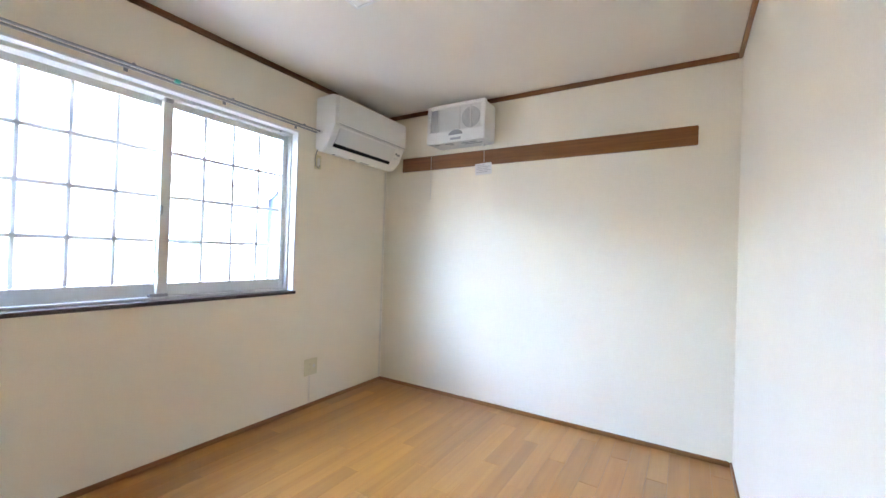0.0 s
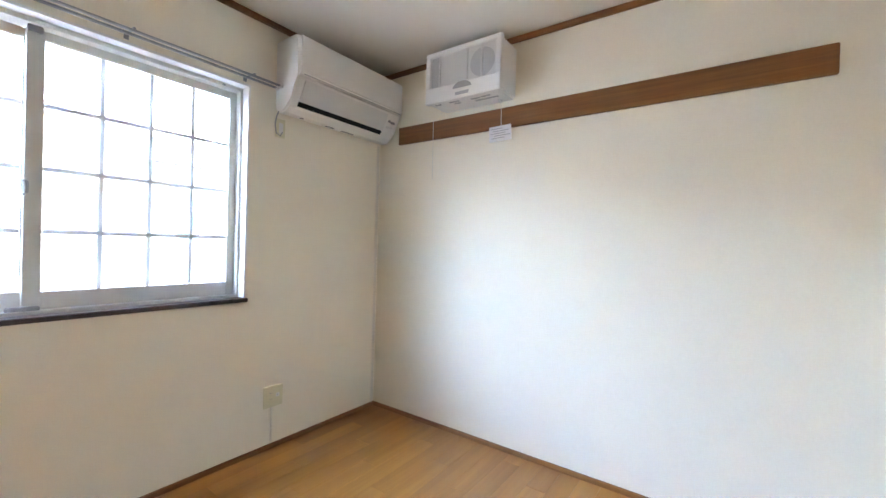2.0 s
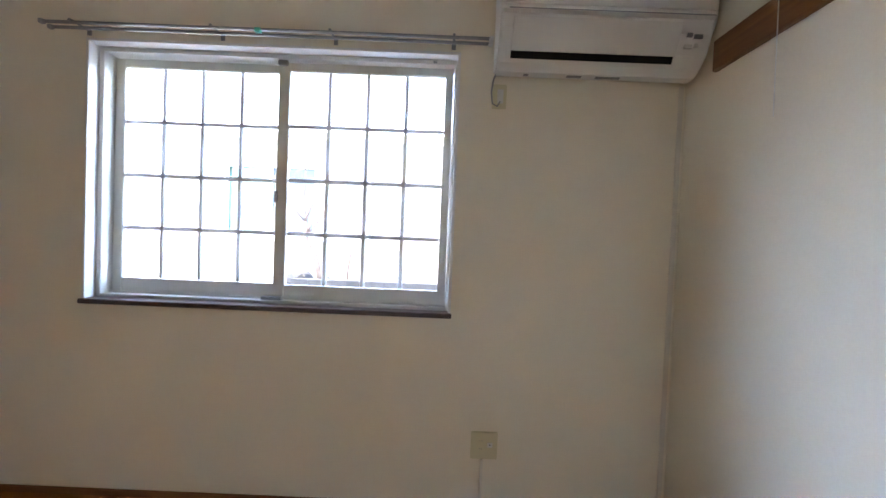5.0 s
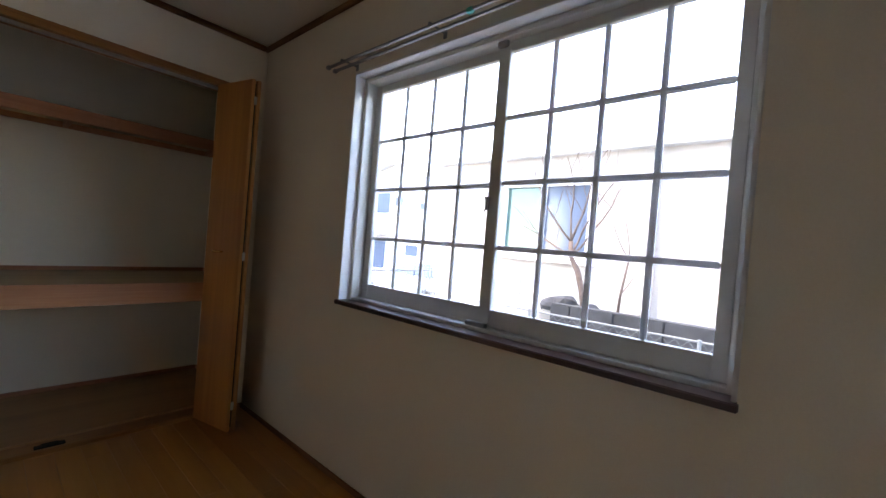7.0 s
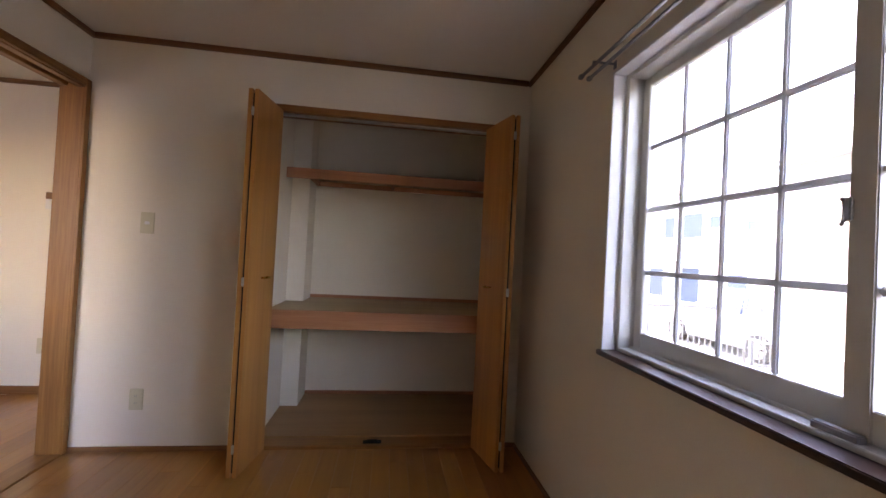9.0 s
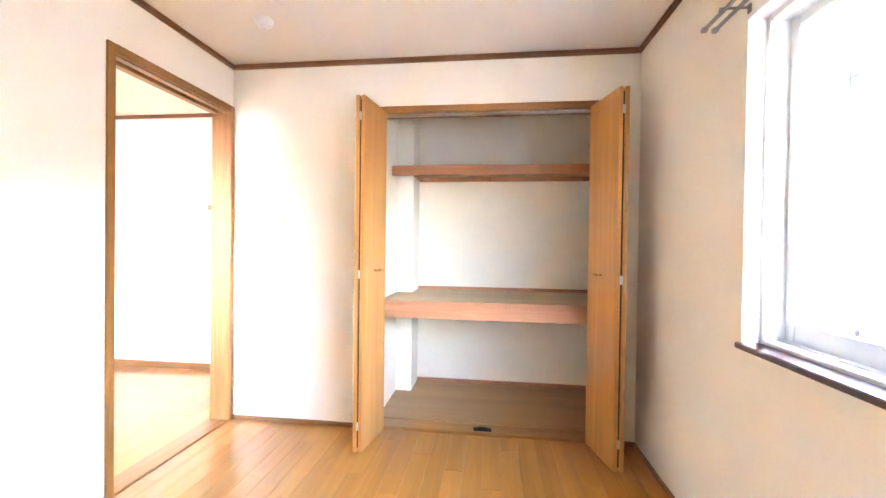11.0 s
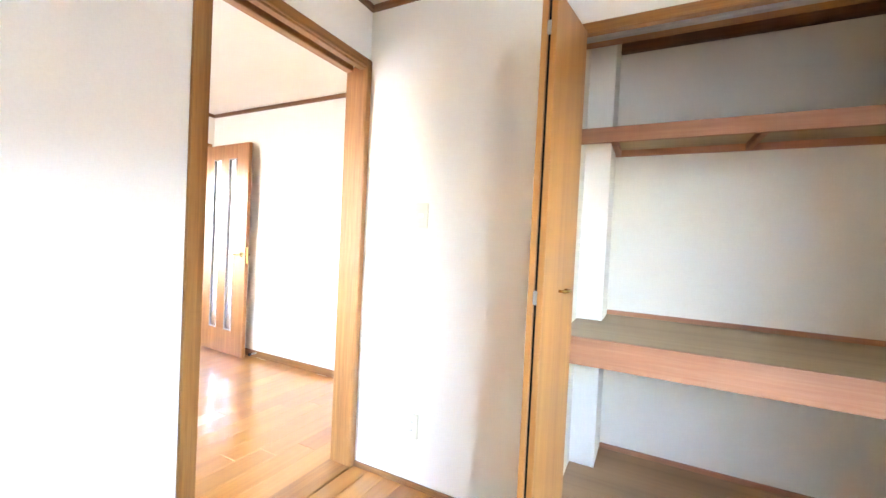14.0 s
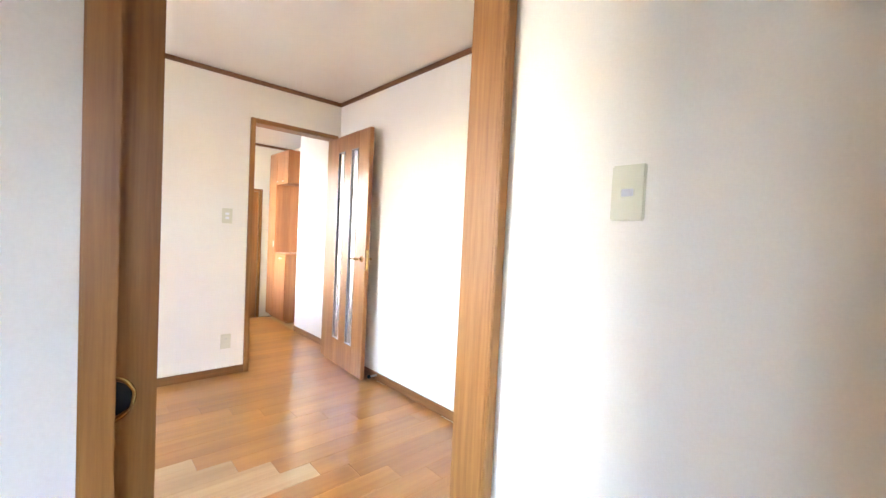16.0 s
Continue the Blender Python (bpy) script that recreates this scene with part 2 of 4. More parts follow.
def tube(bm, points, radii, sides=8):
    """A round bar through points, with a radius at each."""
    points = [Vector(p) for p in points]
    if isinstance(radii, (int, float)):
        radii = [radii] * len(points)
    rings = []
    for i, p in enumerate(points):
        d = (points[min(i + 1, len(points) - 1)] - points[max(i - 1, 0)]).normalized()
        side = d.cross(Vector((0, 0, 1)) if abs(d.z) < 0.9 else Vector((1, 0, 0))).normalized()
        up = side.cross(d)
        rings.append([bm.verts.new(p + radii[i] * (math.cos(a) * side + math.sin(a) * up)) for a in (2 * math.pi * k / sides for k in range(sides))])
    for a, b in zip(rings, rings[1:]):
        for k in range(sides):
            bm.faces.new((a[k], a[(k + 1) % sides], b[(k + 1) % sides], b[k]))
    bm.faces.new(rings[0])
    bm.faces.new(rings[-1][::-1])
    return bm


def extrude_profile(bm, outline, axis, start, end):
    """A closed outline (two coordinates) drawn out along axis x or y."""
    def at(u, v, w):
        return (w, u, v) if axis == "x" else (u, w, v)
    a = [bm.verts.new(at(u, v, start)) for u, v in outline]
    b = [bm.verts.new(at(u, v, end)) for u, v in outline]
    n = len(outline)
    for i in range(n):
        bm.faces.new((a[i], a[(i + 1) % n], b[(i + 1) % n], b[i]))
    bm.faces.new(a[::-1])
    bm.faces.new(b)
    return bm


# ---- the shell ----
RX, RY, H = 2.63, 3.615, 2.40
WY0, WY1, WZ0, WZ1 = 1.005, 2.634, 0.862, 2.012
LX, LY = 5.39, -0.92

wall_west = structure("wall_west", boxes(
    ((-0.15, 0), (-1.0, RY + 0.15), (-0.8, WZ0)), ((-0.15, 0), (-1.0, RY + 0.15), (WZ1, 2.55)),
    ((-0.15, 0), (-1.0, WY0), (WZ0, WZ1)), ((-0.15, 0), (WY1, RY + 0.15), (WZ0, WZ1))), WALL, "cream papered wall with the window", "wall")
wall_north = structure("wall_north", boxes(((0, RX), (RY, RY + 0.15), (-0.1, 2.55))), WALL, "cream papered wall behind the hanging rail", "wall")
wall_east = structure("wall_east", boxes(
    ((RX, 2.672), (0.899, 1.75), (0, H)), ((2.714, 2.745), (0.899, 1.75), (0, H)),
    ((RX, 2.745), (1.75, RY + 0.15), (0, H)), ((RX, 2.745), (0.0, 0.899), (2.10, H)),
    ((2.672, 2.714), (0.899, 1.75), (2.10, H)), ((RX, 2.745), (-1.04, 0.0), (0, H))), WALL, "cream papered wall with a pocket for the sliding door", "wall")
wall_south = structure("wall_south", boxes(
    ((1.66, RX), (-0.12, 0), (0, H)), ((0, 1.66), (-0.12, 0), (2.085, H)), ((0, 0.19), (-0.12, 0), (0, 2.085))), WALL, "cream papered wall round the closet", "wall")
closet_walls = structure("closet_walls", boxes(
    ((0, 1.75), (-1.0, -0.885), (0, H)), ((1.63, 1.75), (-0.885, -0.12), (0, H)), ((1.502, 1.63), (-0.885, -0.615), (0, H))), WALL, "white papered closet walls with a corner pillar", "wall")
living_wall_south = structure("living_wall_south", boxes(((2.745, LX), (LY - 0.12, LY), (-0.1, H))), WALL, "cream papered wall of the living room", "wall")
living_wall_east = structure("living_wall_east", boxes(
    ((LX, 5.50), (-0.12, RY + 0.15), (0, H)), ((LX, 5.50), (LY - 0.12, -0.12), (2.065, H)), ((LX, 5.50), (LY - 0.12, -0.895), (0, 2.065))), WALL, "cream papered wall with the hall door", "wall")
living_wall_north = structure("living_wall_north", boxes(
    ((2.745, 3.55), (RY, RY + 0.15), (0, H)), ((4.65, LX), (RY, RY + 0.15), (0, H)), ((3.55, 4.65), (RY, RY + 0.15), (2.05, H)), ((3.55, 4.65), (RY, RY + 0.15), (-0.1, 0.75))), WALL, "cream papered wall with a wide window opening", "wall")
hall_walls = structure("hall_walls", boxes(
    ((5.50, 6.50), (-1.12, -1.0), (-0.1, H)), ((6.38, 6.50), (-1.5, -1.12), (-0.1, H)), ((6.50, 8.15), (-1.62, -1.5), (-0.2, H)), ((8.0, 8.15), (-1.5, 0.4), (1.74, H)), ((8.0, 8.15), (-1.5, -1.08), (-0.2, 1.74)), ((8.0, 8.15), (-0.25, 0.4), (-0.2, 1.74)),
    ((5.50, 6.6), (0.25, 0.4), (-0.1, H)), ((7.4, 8.0), (0.25, 0.4), (-0.2, H)), ((6.6, 7.4), (0.25, 0.4), (-0.2, 0.65)), ((6.6, 7.4), (0.25, 0.4), (1.95, H))), WALL, "cream papered hall walls", "wall")
ceiling = structure("ceiling", boxes(((0, RX), (-0.885, RY), (H, 2.55))), CEILING, "off-white papered bedroom ceiling", "ceiling")
living_ceiling = structure("living_ceiling", boxes(((RX, 8.15), (-1.62, RY + 0.15), (H + 0.001, 2.552))), CEILING, "off-white papered living room ceiling", "ceiling")
floor = structure("floor", boxes(((0, 2.745), (-1.0, RY), (-0.1, -0.012))), PLY, "orange oak plank floor of the bedroom", "floor")
living_floor = structure("living_floor", boxes(((2.745, 7.45), (-1.5, RY + 0.15), (-0.1, -0.012))), PLY, "glossy orange oak plank floor of the living room", "floor")
entrance_floor = structure("entrance_floor", boxes(((7.45, 8.0), (-1.5, 0.25), (-0.2, -0.12))), TILE, "dark tiled entrance floor", "floor")

# crown and baseboard
def crown(name, rows_x, rows_y):
    top = thing(name, (0, 0, 0), "dark brown wooden ceiling moulding", "moulding", kind="structure")
    for x, y in rows_x:
        part("moulding", box(bmesh.new(), x, y, (H - 0.034, H - 0.001), 0.004), CROWN_X, top)
    for x, y in rows_y:
        part("moulding", box(bmesh.new(), x, y, (H - 0.034, H - 0.001), 0.004), CROWN_Y, top)
    return top


bedroom_crown = crown("crown_trim", [((0.022, RX - 0.022), (RY - 0.022, RY - 0.001)), ((0.022, RX - 0.022), (0.001, 0.022))],
      [((0.001, 0.022), (0.001, RY - 0.001)), ((RX - 0.022, RX - 0.001), (0.001, RY - 0.001))])
part("moulding", box(bmesh.new(), (0.001, 1.501), (-0.884, -0.858), (2.338, H - 0.001), 0.004), CROWN_X, bedroom_crown, "dark closet moulding")
crown("living_crown_trim", [((2.768, LX - 0.022), (LY + 0.001, LY + 0.022)), ((5.51, 6.50), (-0.999, -0.978))], [((LX - 0.022, LX - 0.001), (LY + 0.001, RY)), ((2.746, 2.768), (LY + 0.001, RY)), ((7.978, 7.999), (-1.5, 0.25))])


def baseboard(name, rows_x, rows_y, height):
    low = thing(name, (0, 0, 0), "thin brown wooden baseboard", "baseboard", kind="structure")
    for x, y in rows_x:
        part("board", box(bmesh.new(), x, y, (0.0, height), 0.003), BASE_X, low)
    for x, y in rows_y:
        part("board", box(bmesh.new(), x, y, (0.0, height), 0.003), BASE_Y, low)


baseboard("baseboard", [((0.012, RX - 0.012), (RY - 0.012, RY - 0.001)), ((1.662, RX - 0.012), (0.001, 0.012)), ((0.012, 0.188), (0.001, 0.012))],
          [((0.001, 0.012), (0.001, RY - 0.001)), ((RX - 0.012, RX - 0.001), (0.905, RY - 0.001))], 0.030)
baseboard("living_baseboard", [((2.758, LX - 0.012), (LY + 0.001, LY + 0.012)), ((5.502, 6.50), (-0.999, -0.988))], [((LX - 0.012, LX - 0.001), (-0.125, RY)), ((2.746, 2.758), (0.905, RY))], 0.065)

# ---- window ----


def sash(parent, x0, x1, outer, glass_y, bars_y):
    """One sliding sash: stiles, rails, pane and a four by four grid of bars."""
    (y0, y1), (ya, yb), (za, zb), z0, z1 = outer, glass_y, (0.960, 1.938), 0.894, 1.976
    s = part("sash", boxes(((x0, x1), (y0, ya), (z0, z1)), ((x0, x1), (yb, y1), (z0, z1)), bevel=0.003), ALU, parent, "ivory aluminium sash frame")
    part("bottom_rail", box(bmesh.new(), (x0 + 0.001, x1 - 0.001), (ya, yb), (z0, za), 0.003), ALU, s)
    part("top_rail", box(bmesh.new(), (x0 + 0.001, x1 - 0.001), (ya, yb), (zb, z1), 0.003), ALU, s)
    xm = (x0 + x1) / 2
    pane = part("pane", box(bmesh.new(), (xm - 0.002, xm + 0.002), (ya - 0.004, yb + 0.004), (za - 0.004, zb + 0.004)), PANE, s)
    pane.visible_shadow = False
    for y in bars_y:
        part("glazing_bar", box(bmesh.new(), (xm - 0.007, xm + 0.007), (y - 0.0095, y + 0.0095), (za, zb), 0.004), BAR, s)
    for z in (1.196, 1.442, 1.690):
        part("glazing_bar", box(bmesh.new(), (xm - 0.0075, xm + 0.0075), (ya, yb), (z - 0.0095, z + 0.0095), 0.004), BAR, s)
    return s


def sliding_window():
    w = thing("window_1", (-0.1, (WY0 + WY1) / 2, WZ0), "ivory aluminium sliding window with gridded panes", "window", kind="structure")
    part("reveal", boxes(((-0.10, 0.003), (WY0, WY0 + 0.012), (0.876, WZ1 - 0.012)), ((-0.10, 0.003), (WY1 - 0.012, WY1), (0.876, WZ1 - 0.012)), ((-0.10, 0.003), (WY0, WY1), (WZ1 - 0.012, WZ1)), bevel=0.002), REVEAL, w, "white painted window lining")
    part("window_sill", box(bmesh.new(), (-0.10, 0.020), (WY0 - 0.004, WY1 + 0.004), (0.855, 0.876), 0.003), SILL, w, "dark glossy wooden sill")
    fy0, fy1, fz0, fz1 = WY0 + 0.012, WY1 - 0.012, 0.876, WZ1 - 0.012
    part("window_frame", boxes(((-0.148, -0.054), (fy0, fy0 + 0.022), (fz0, fz1)), ((-0.148, -0.054), (fy1 - 0.014, fy1), (fz0, fz1)), ((-0.148, -0.054), (fy0 + 0.022, fy1 - 0.014), (fz1 - 0.020, fz1)), ((-0.148, -0.054), (fy0 + 0.022, fy1 - 0.014), (fz0, fz0 + 0.014)),
         ((-0.102, -0.098), (fy0 + 0.022, fy1 - 0.014), (fz0 + 0.014, fz0 + 0.026)), ((-0.132, -0.128), (fy0 + 0.022, fy1 - 0.014), (fz0 + 0.014, fz0 + 0.026)), bevel=0.002), ALU, w, "ivory aluminium window frame with tracks")
    mid = 1.850
    sash(w, -0.144, -0.116, (fy0 + 0.023, 1.846), (1.084, 1.806), (1.262, 1.442, 1.624))
    sash(w, -0.114, -0.086, (1.810, fy1 - 0.015), (1.862, 2.570), (2.042, 2.219, 2.396))
    lock = part("crescent_lock", box(bmesh.new(), (-0.087, -0.073), (1.806, 1.822), (1.338, 1.390), 0.004), GREY_MID, w, "grey metal crescent lock")
    bm = bmesh.new()
    tube(bm, [(-0.074, 1.805 + 0.008 * math.sin(a), 1.360 + 0.028 * math.cos(a)) for a in (math.pi * k / 8 for k in range(9))], 0.0045)
    part("lever", bm, GREY_MID, lock)
    part("end_cap", box(bmesh.new(), (-0.087, -0.064), (mid - 0.085, mid + 0.008), (fz0 + 0.004, fz0 + 0.030), 0.003), GREY, w, "grey plastic track block")
    part("end_cap", box(bmesh.new(), (-0.087, -0.070), (mid - 0.040, mid + 0.004), (fz1 - 0.042, fz1 - 0.012), 0.003), GREY, w, "grey plastic top guide")
    part("stop_screw", box(bmesh.new(), (-0.0545, -0.050), (fy1 - 0.11, fy1 - 0.092), (fz1 - 0.017, fz1 - 0.007), 0.002), GREY, w)


sliding_window()


def curtain_rail():
    r = thing("curtain_rail", (0.05, 1.82, 2.03), "double steel curtain rail above the window", "curtain rail")
    for x, z in ((0.050, 2.028), (0.088, 2.031)):
        bm = bmesh.new()
        box(bm, (x - 0.008, x + 0.008), (0.90, 2.752), (z - 0.0048, z + 0.0048), 0.003)
        track = part("track", bm, RAIL_STEEL, r, "brushed steel rail")
        for y in (0.898, 2.754):
            part("cap", box(bmesh.new(), (x - 0.010, x + 0.010), (y - 0.010, y + 0.010), (z - 0.009, z + 0.009), 0.003), WHITE if y > 2 else GREY, track)
    for y in (1.02, 1.60, 2.09, 2.60):
        part("bracket", boxes(((0.0005, 0.005), (y - 0.009, y + 0.009), (2.020, 2.052)), ((0.005, 0.100), (y - 0.005, y + 0.005), (2.037, 2.042)), ((0.0965, 0.100), (y - 0.006, y + 0.006), (2.024, 2.037)), bevel=0.001), RAIL_STEEL, r, "small steel bracket")
    part("tape", box(bmesh.new(), (0.079, 0.098), (1.780, 1.806), (2.019, 2.037), 0.002), TEAL, r, "strip of teal masking tape")


curtain_rail()

# ---- air conditioner ----


def air_conditioner():
    y0, y1 = 2.775, 3.598
    a = thing("air_conditioner", (0.1, (y0 + y1) / 2, 1.90), "white wall-mounted air conditioner with its flap open", "air conditioner")
    shell = [(0.001, 1.925), (0.001, 2.300), (0.165, 2.305), (0.195, 2.296), (0.212, 2.270), (0.217, 2.085), (0.198, 2.080), (0.186, 2.030), (0.150, 1.965), (0.118, 1.925), (0.085, 1.902), (0.040, 1.900)]
    bm = extrude_profile(bmesh.new(), shell, "y", y0, y1)
    bmesh.ops.bevel(bm, geom=[e for e in bm.edges if abs(e.verts[0].co.y - e.verts[1].co.y) < 1e-4], offset=0.008, segments=2, affect="EDGES", clamp_overlap=True)
    part("body", bm, WHITE, a)
    part("front_panel", box(bmesh.new(), (0.205, 0.226), (y0 + 0.004, y1 - 0.004), (2.092, 2.292), 0.009), WHITE, a, "smooth white front panel")
    part("panel_gap", box(bmesh.new(), (0.190, 0.2175), (y0 + 0.03, y1 - 0.01), (2.086, 2.090)), GREY, a)
    slot = [(0.196, 2.052), (0.203, 2.048), (0.140, 1.932), (0.131, 1.936)]
    part("outlet", extrude_profile(bmesh.new(), slot, "y", y0 + 0.052, y1 - 0.132), DARK, a, "black air outlet")
    flap = [(0.204, 2.062), (0.213, 2.060), (0.161, 1.954), (0.151, 1.957)]
    part("flap", extrude_profile(bmesh.new(), flap, "y", y0 + 0.050, y1 - 0.130), WHITE2, a, "white swing flap")
    for k, (ya, yb, za) in enumerate(((0.100, 0.080, 2.028), (0.072, 0.040, 2.024), (0.100, 0.070, 1.992), (0.062, 0.048, 1.996))):
        x = 0.1865 + (za - 2.030) * 0.55
        part("marking", box(bmesh.new(), (x - 0.006, x + 0.004), (y1 - ya, y1 - yb), (za - 0.008, za + 0.006)), GREY if k < 2 else WHITE2, a)
    for ya, yb in ((0.30, 0.36), (0.42, 0.52), (0.12, 0.14)):
        part("label", box(bmesh.new(), (0.055, 0.072), (y0 + ya, y0 + yb), (1.8985, 1.9025)), GREY, a)


air_conditioner()


def wall_plate(name, centre, normal, width, height, label, cells, mat=IVORY, tube_mat=None):
    """A switch or socket plate on a wall; normal: "x+", "x-", "y+"; cells: (u, v, width, height, material)."""
    c = Vector(centre)
    p = thing(name, centre, label, "socket" if "socket" in label else "switch")
    def slab(u, v, w, h, d0, d1, bev):
        bm = bmesh.new()
        if normal[0] == "x":
            s = 1 if normal[1] == "+" else -1
            return box(bm, sorted((c.x + s * d0, c.x + s * d1)), (c.y + u - w / 2, c.y + u + w / 2), (c.z + v - h / 2, c.z + v + h / 2), bev)
        return box(bm, (c.x + u - w / 2, c.x + u + w / 2), (c.y + d0, c.y + d1), (c.z + v - h / 2, c.z + v + h / 2), bev)
    part("plate", slab(0, 0, width, height, 0.0005, 0.009, 0.003), mat, p, "ivory plastic plate")
    for u, v, w, h, m in cells:
        part("insert", slab(u, v, w, h, 0.008, 0.0115, 0.001), m, p)
    return p


SOCKET = [(-0.020, 0.022, 0.002, 0.008, GREY), (-0.010, 0.022, 0.002, 0.008, GREY), (-0.020, -0.014, 0.002, 0.008, GREY), (-0.010, -0.014, 0.002, 0.008, GREY)]
ac_plate = wall_plate("air_conditioner_socket", (0, 2.806, 1.826), "x+", 0.062, 0.105, "ivory wall socket under the air conditioner", [(0.004, 0.0, 0.026, 0.06, WHITE2)])
bm = bmesh.new()
tube(bm, [(0.03, 2.790, 1.930), (0.02, 2.776, 1.890), (0.014, 2.770, 1.840), (0.018, 2.776, 1.792), (0.026, 2.796, 1.778), (0.026, 2.808, 1.800)], 0.0035)
single("power_cable", bm, GREY, "thin grey cable of the air conditioner", "cable", smooth=True)
wall_plate("tv_socket", (0, 2.806, 0.298), "x+", 0.118, 0.122, "ivory double wall socket with an aerial outlet", SOCKET + [(0.026, 0.004, 0.022, 0.022, WHITE2), (0.026, 0.004, 0.008, 0.008, DARK)])
single("cable_cover", box(bmesh.new(), (0.0005, 0.009), (2.792, 2.804), (0.043, 0.236), 0.002), WALL_TRIM, "narrow ivory cable duct below the socket", "cable duct")
wall_plate("light_switch", (2.276, 0, 1.322), "y+", 0.074, 0.124, "ivory light switch plate by the door", [(0, 0.0, 0.026, 0.017, WHITE)])
wall_plate("wall_socket", (2.276, 0, 0.300), "y+", 0.074, 0.122, "ivory wall socket beside the closet", [(-0.004, 0.02, 0.002, 0.009, GREY), (0.006, 0.02, 0.002, 0.009, GREY), (-0.004, -0.02, 0.002, 0.009, GREY), (0.006, -0.02, 0.002, 0.009, GREY)])
wall_plate("light_switch", (LX, 0.032, 1.280), "x-", 0.074, 0.118, "ivory double light switch beside the hall door", [(0, 0.016, 0.028, 0.018, WHITE), (0, -0.016, 0.028, 0.018, WHITE)])
wall_plate("wall_socket", (LX, 0.016, 0.275), "x-", 0.074, 0.118, "ivory wall socket low beside the hall door", [(-0.004, 0.02, 0.002, 0.009, GREY), (0.006, 0.02, 0.002, 0.009, GREY)])
wall_plate("wall_socket", (3.47, LY, 0.37), "y+", 0.074, 0.118, "ivory wall socket on the living room wall", [(-0.004, 0.02, 0.002, 0.009, GREY), (0.006, 0.02, 0.002, 0.009, GREY)])

# ---- hanging rail, ventilator, card ----
hanging_rail = thing("hanging_rail", (1.3, RY, 1.883), "brown wooden hanging rail along the wall", "rail")
part("board", box(bmesh.new(), (0.195, 2.421), (RY - 0.021, RY - 0.0005), (1.883, 2.001), 0.003), RAIL, hanging_rail)


def ventilator():
    x0, x1, yf, z0, z1 = 0.575, 1.085, 3.405, 2.035, 2.338
    v = thing("ventilation_unit", ((x0 + x1) / 2, 3.5, z0), "white boxy ventilation unit with a louvred front", "ventilator")
    part("body", box(bmesh.new(), (x0 + 0.008, x1 - 0.008), (yf + 0.02, RY - 0.0005), (z0 + 0.006, z1 - 0.004), 0.010), WHITE, v)
    fx0, fx1, fz0, fz1 = x0 + 0.035, x1 - 0.035, z0 + 0.092, z1 - 0.030
    part("front_frame", boxes(((x0, x1), (yf, yf + 0.03), (z0, fz0)), ((x0, x1), (yf, yf + 0.03), (fz1, z1)), ((x0, fx0), (yf, yf + 0.03), (fz0, fz1)), ((fx1, x1), (yf, yf + 0.03), (fz0, fz1)), bevel=0.004), WHITE, v, "white front frame")
    fw = fx1 - fx0
    part("filter", box(bmesh.new(), (fx0, fx1), (yf + 0.024, yf + 0.029), (fz0, fz1)), FILTER, v, "beige-grey filter screen")
    part("side_baffle", box(bmesh.new(), (fx0, fx0 + 0.13 * fw), (yf + 0.018, yf + 0.0235), (fz0, fz1)), GREY_MID, v, "grey baffle behind the grille")
    bm = bmesh.new()
    bmesh.ops.create_cone(bm, cap_ends=True, segments=36, radius1=0.082, radius2=0.076, depth=0.008, matrix=pose(fx0 + 0.79 * fw, yf + 0.0195, (fz0 + fz1) / 2, 90, 0, 0))
    part("fan_cover", bm, GREY_MID, v, "round grey fan cover")
    for f in (0.15, 0.58, 0.80):
        part("grille_bar", box(bmesh.new(), (fx0 + f * fw - 0.005, fx0 + f * fw + 0.005), (yf + 0.003, yf + 0.012), (fz0, fz1), 0.001), WHITE2, v)
    n = 22
    for k in range(n):
        z = fz0 + (fz1 - fz0) * (k + 0.5) / n
        part("slat", box(bmesh.new(), (fx0, fx1), (yf + 0.006, yf + 0.010), (z - 0.0012, z + 0.0012)), WHITE2, v)
    bm = bmesh.new()
    xc, zc = (x0 + x1) / 2 + 0.01, z0 + 0.083
    arc = [(xc + 0.062 * math.cos(a), zc - 0.026 + 0.036 * math.sin(a)) for a in (math.pi * k / 12 for k in range(13))]
    a = [bm.verts.new((px, yf - 0.003, pz)) for px, pz in arc]
    b = [bm.verts.new((px, yf + 0.002, pz)) for px, pz in arc]
    for i in range(len(arc)):
        j = (i + 1) % len(arc)
        bm.faces.new((a[i], a[j], b[j], b[i]))
    bm.faces.new(a)
    bm.faces.new(b[::-1])
    part("grip", bm, GREY, v, "grey half-round grip")
    part("label", box(bmesh.new(), (xc - 0.045, xc + 0.045), (yf - 0.0015, yf + 0.001), (z0 + 0.018, z0 + 0.036)), INK, v)
    for xa, xb, ya in ((0.72, 0.79, 3.450), (0.74, 0.78, 3.480), (0.86, 0.92, 3.466), (0.93, 0.99, 3.462), (0.87, 1.02, 3.500), (0.62, 0.66, 3.450)):
        part("vent_mark", box(bmesh.new(), (xa, xb), (ya, ya + 0.016), (z0 + 0.0045, z0 + 0.0065)), GREY_MID, v)
    for x in (0.505, 1.00):
        top = part("pull_switch", box(bmesh.new(), (x - 0.012, x + 0.012), (3.555, 3.585), (z0 - 0.008, z0 + 0.008), 0.004), WHITE2, v) if x > 0.58 else None
        low = 1.86 if x > 0.9 else 1.62
        bm = bmesh.new()
        tube(bm, [(max(x, 0.60), 3.57, z0 + 0.01), (x, 3.586, 2.00), (x, 3.591, low)], 0.0016, 6)
        part("pull_cord", bm, CORD, v, "thin white pull cord")


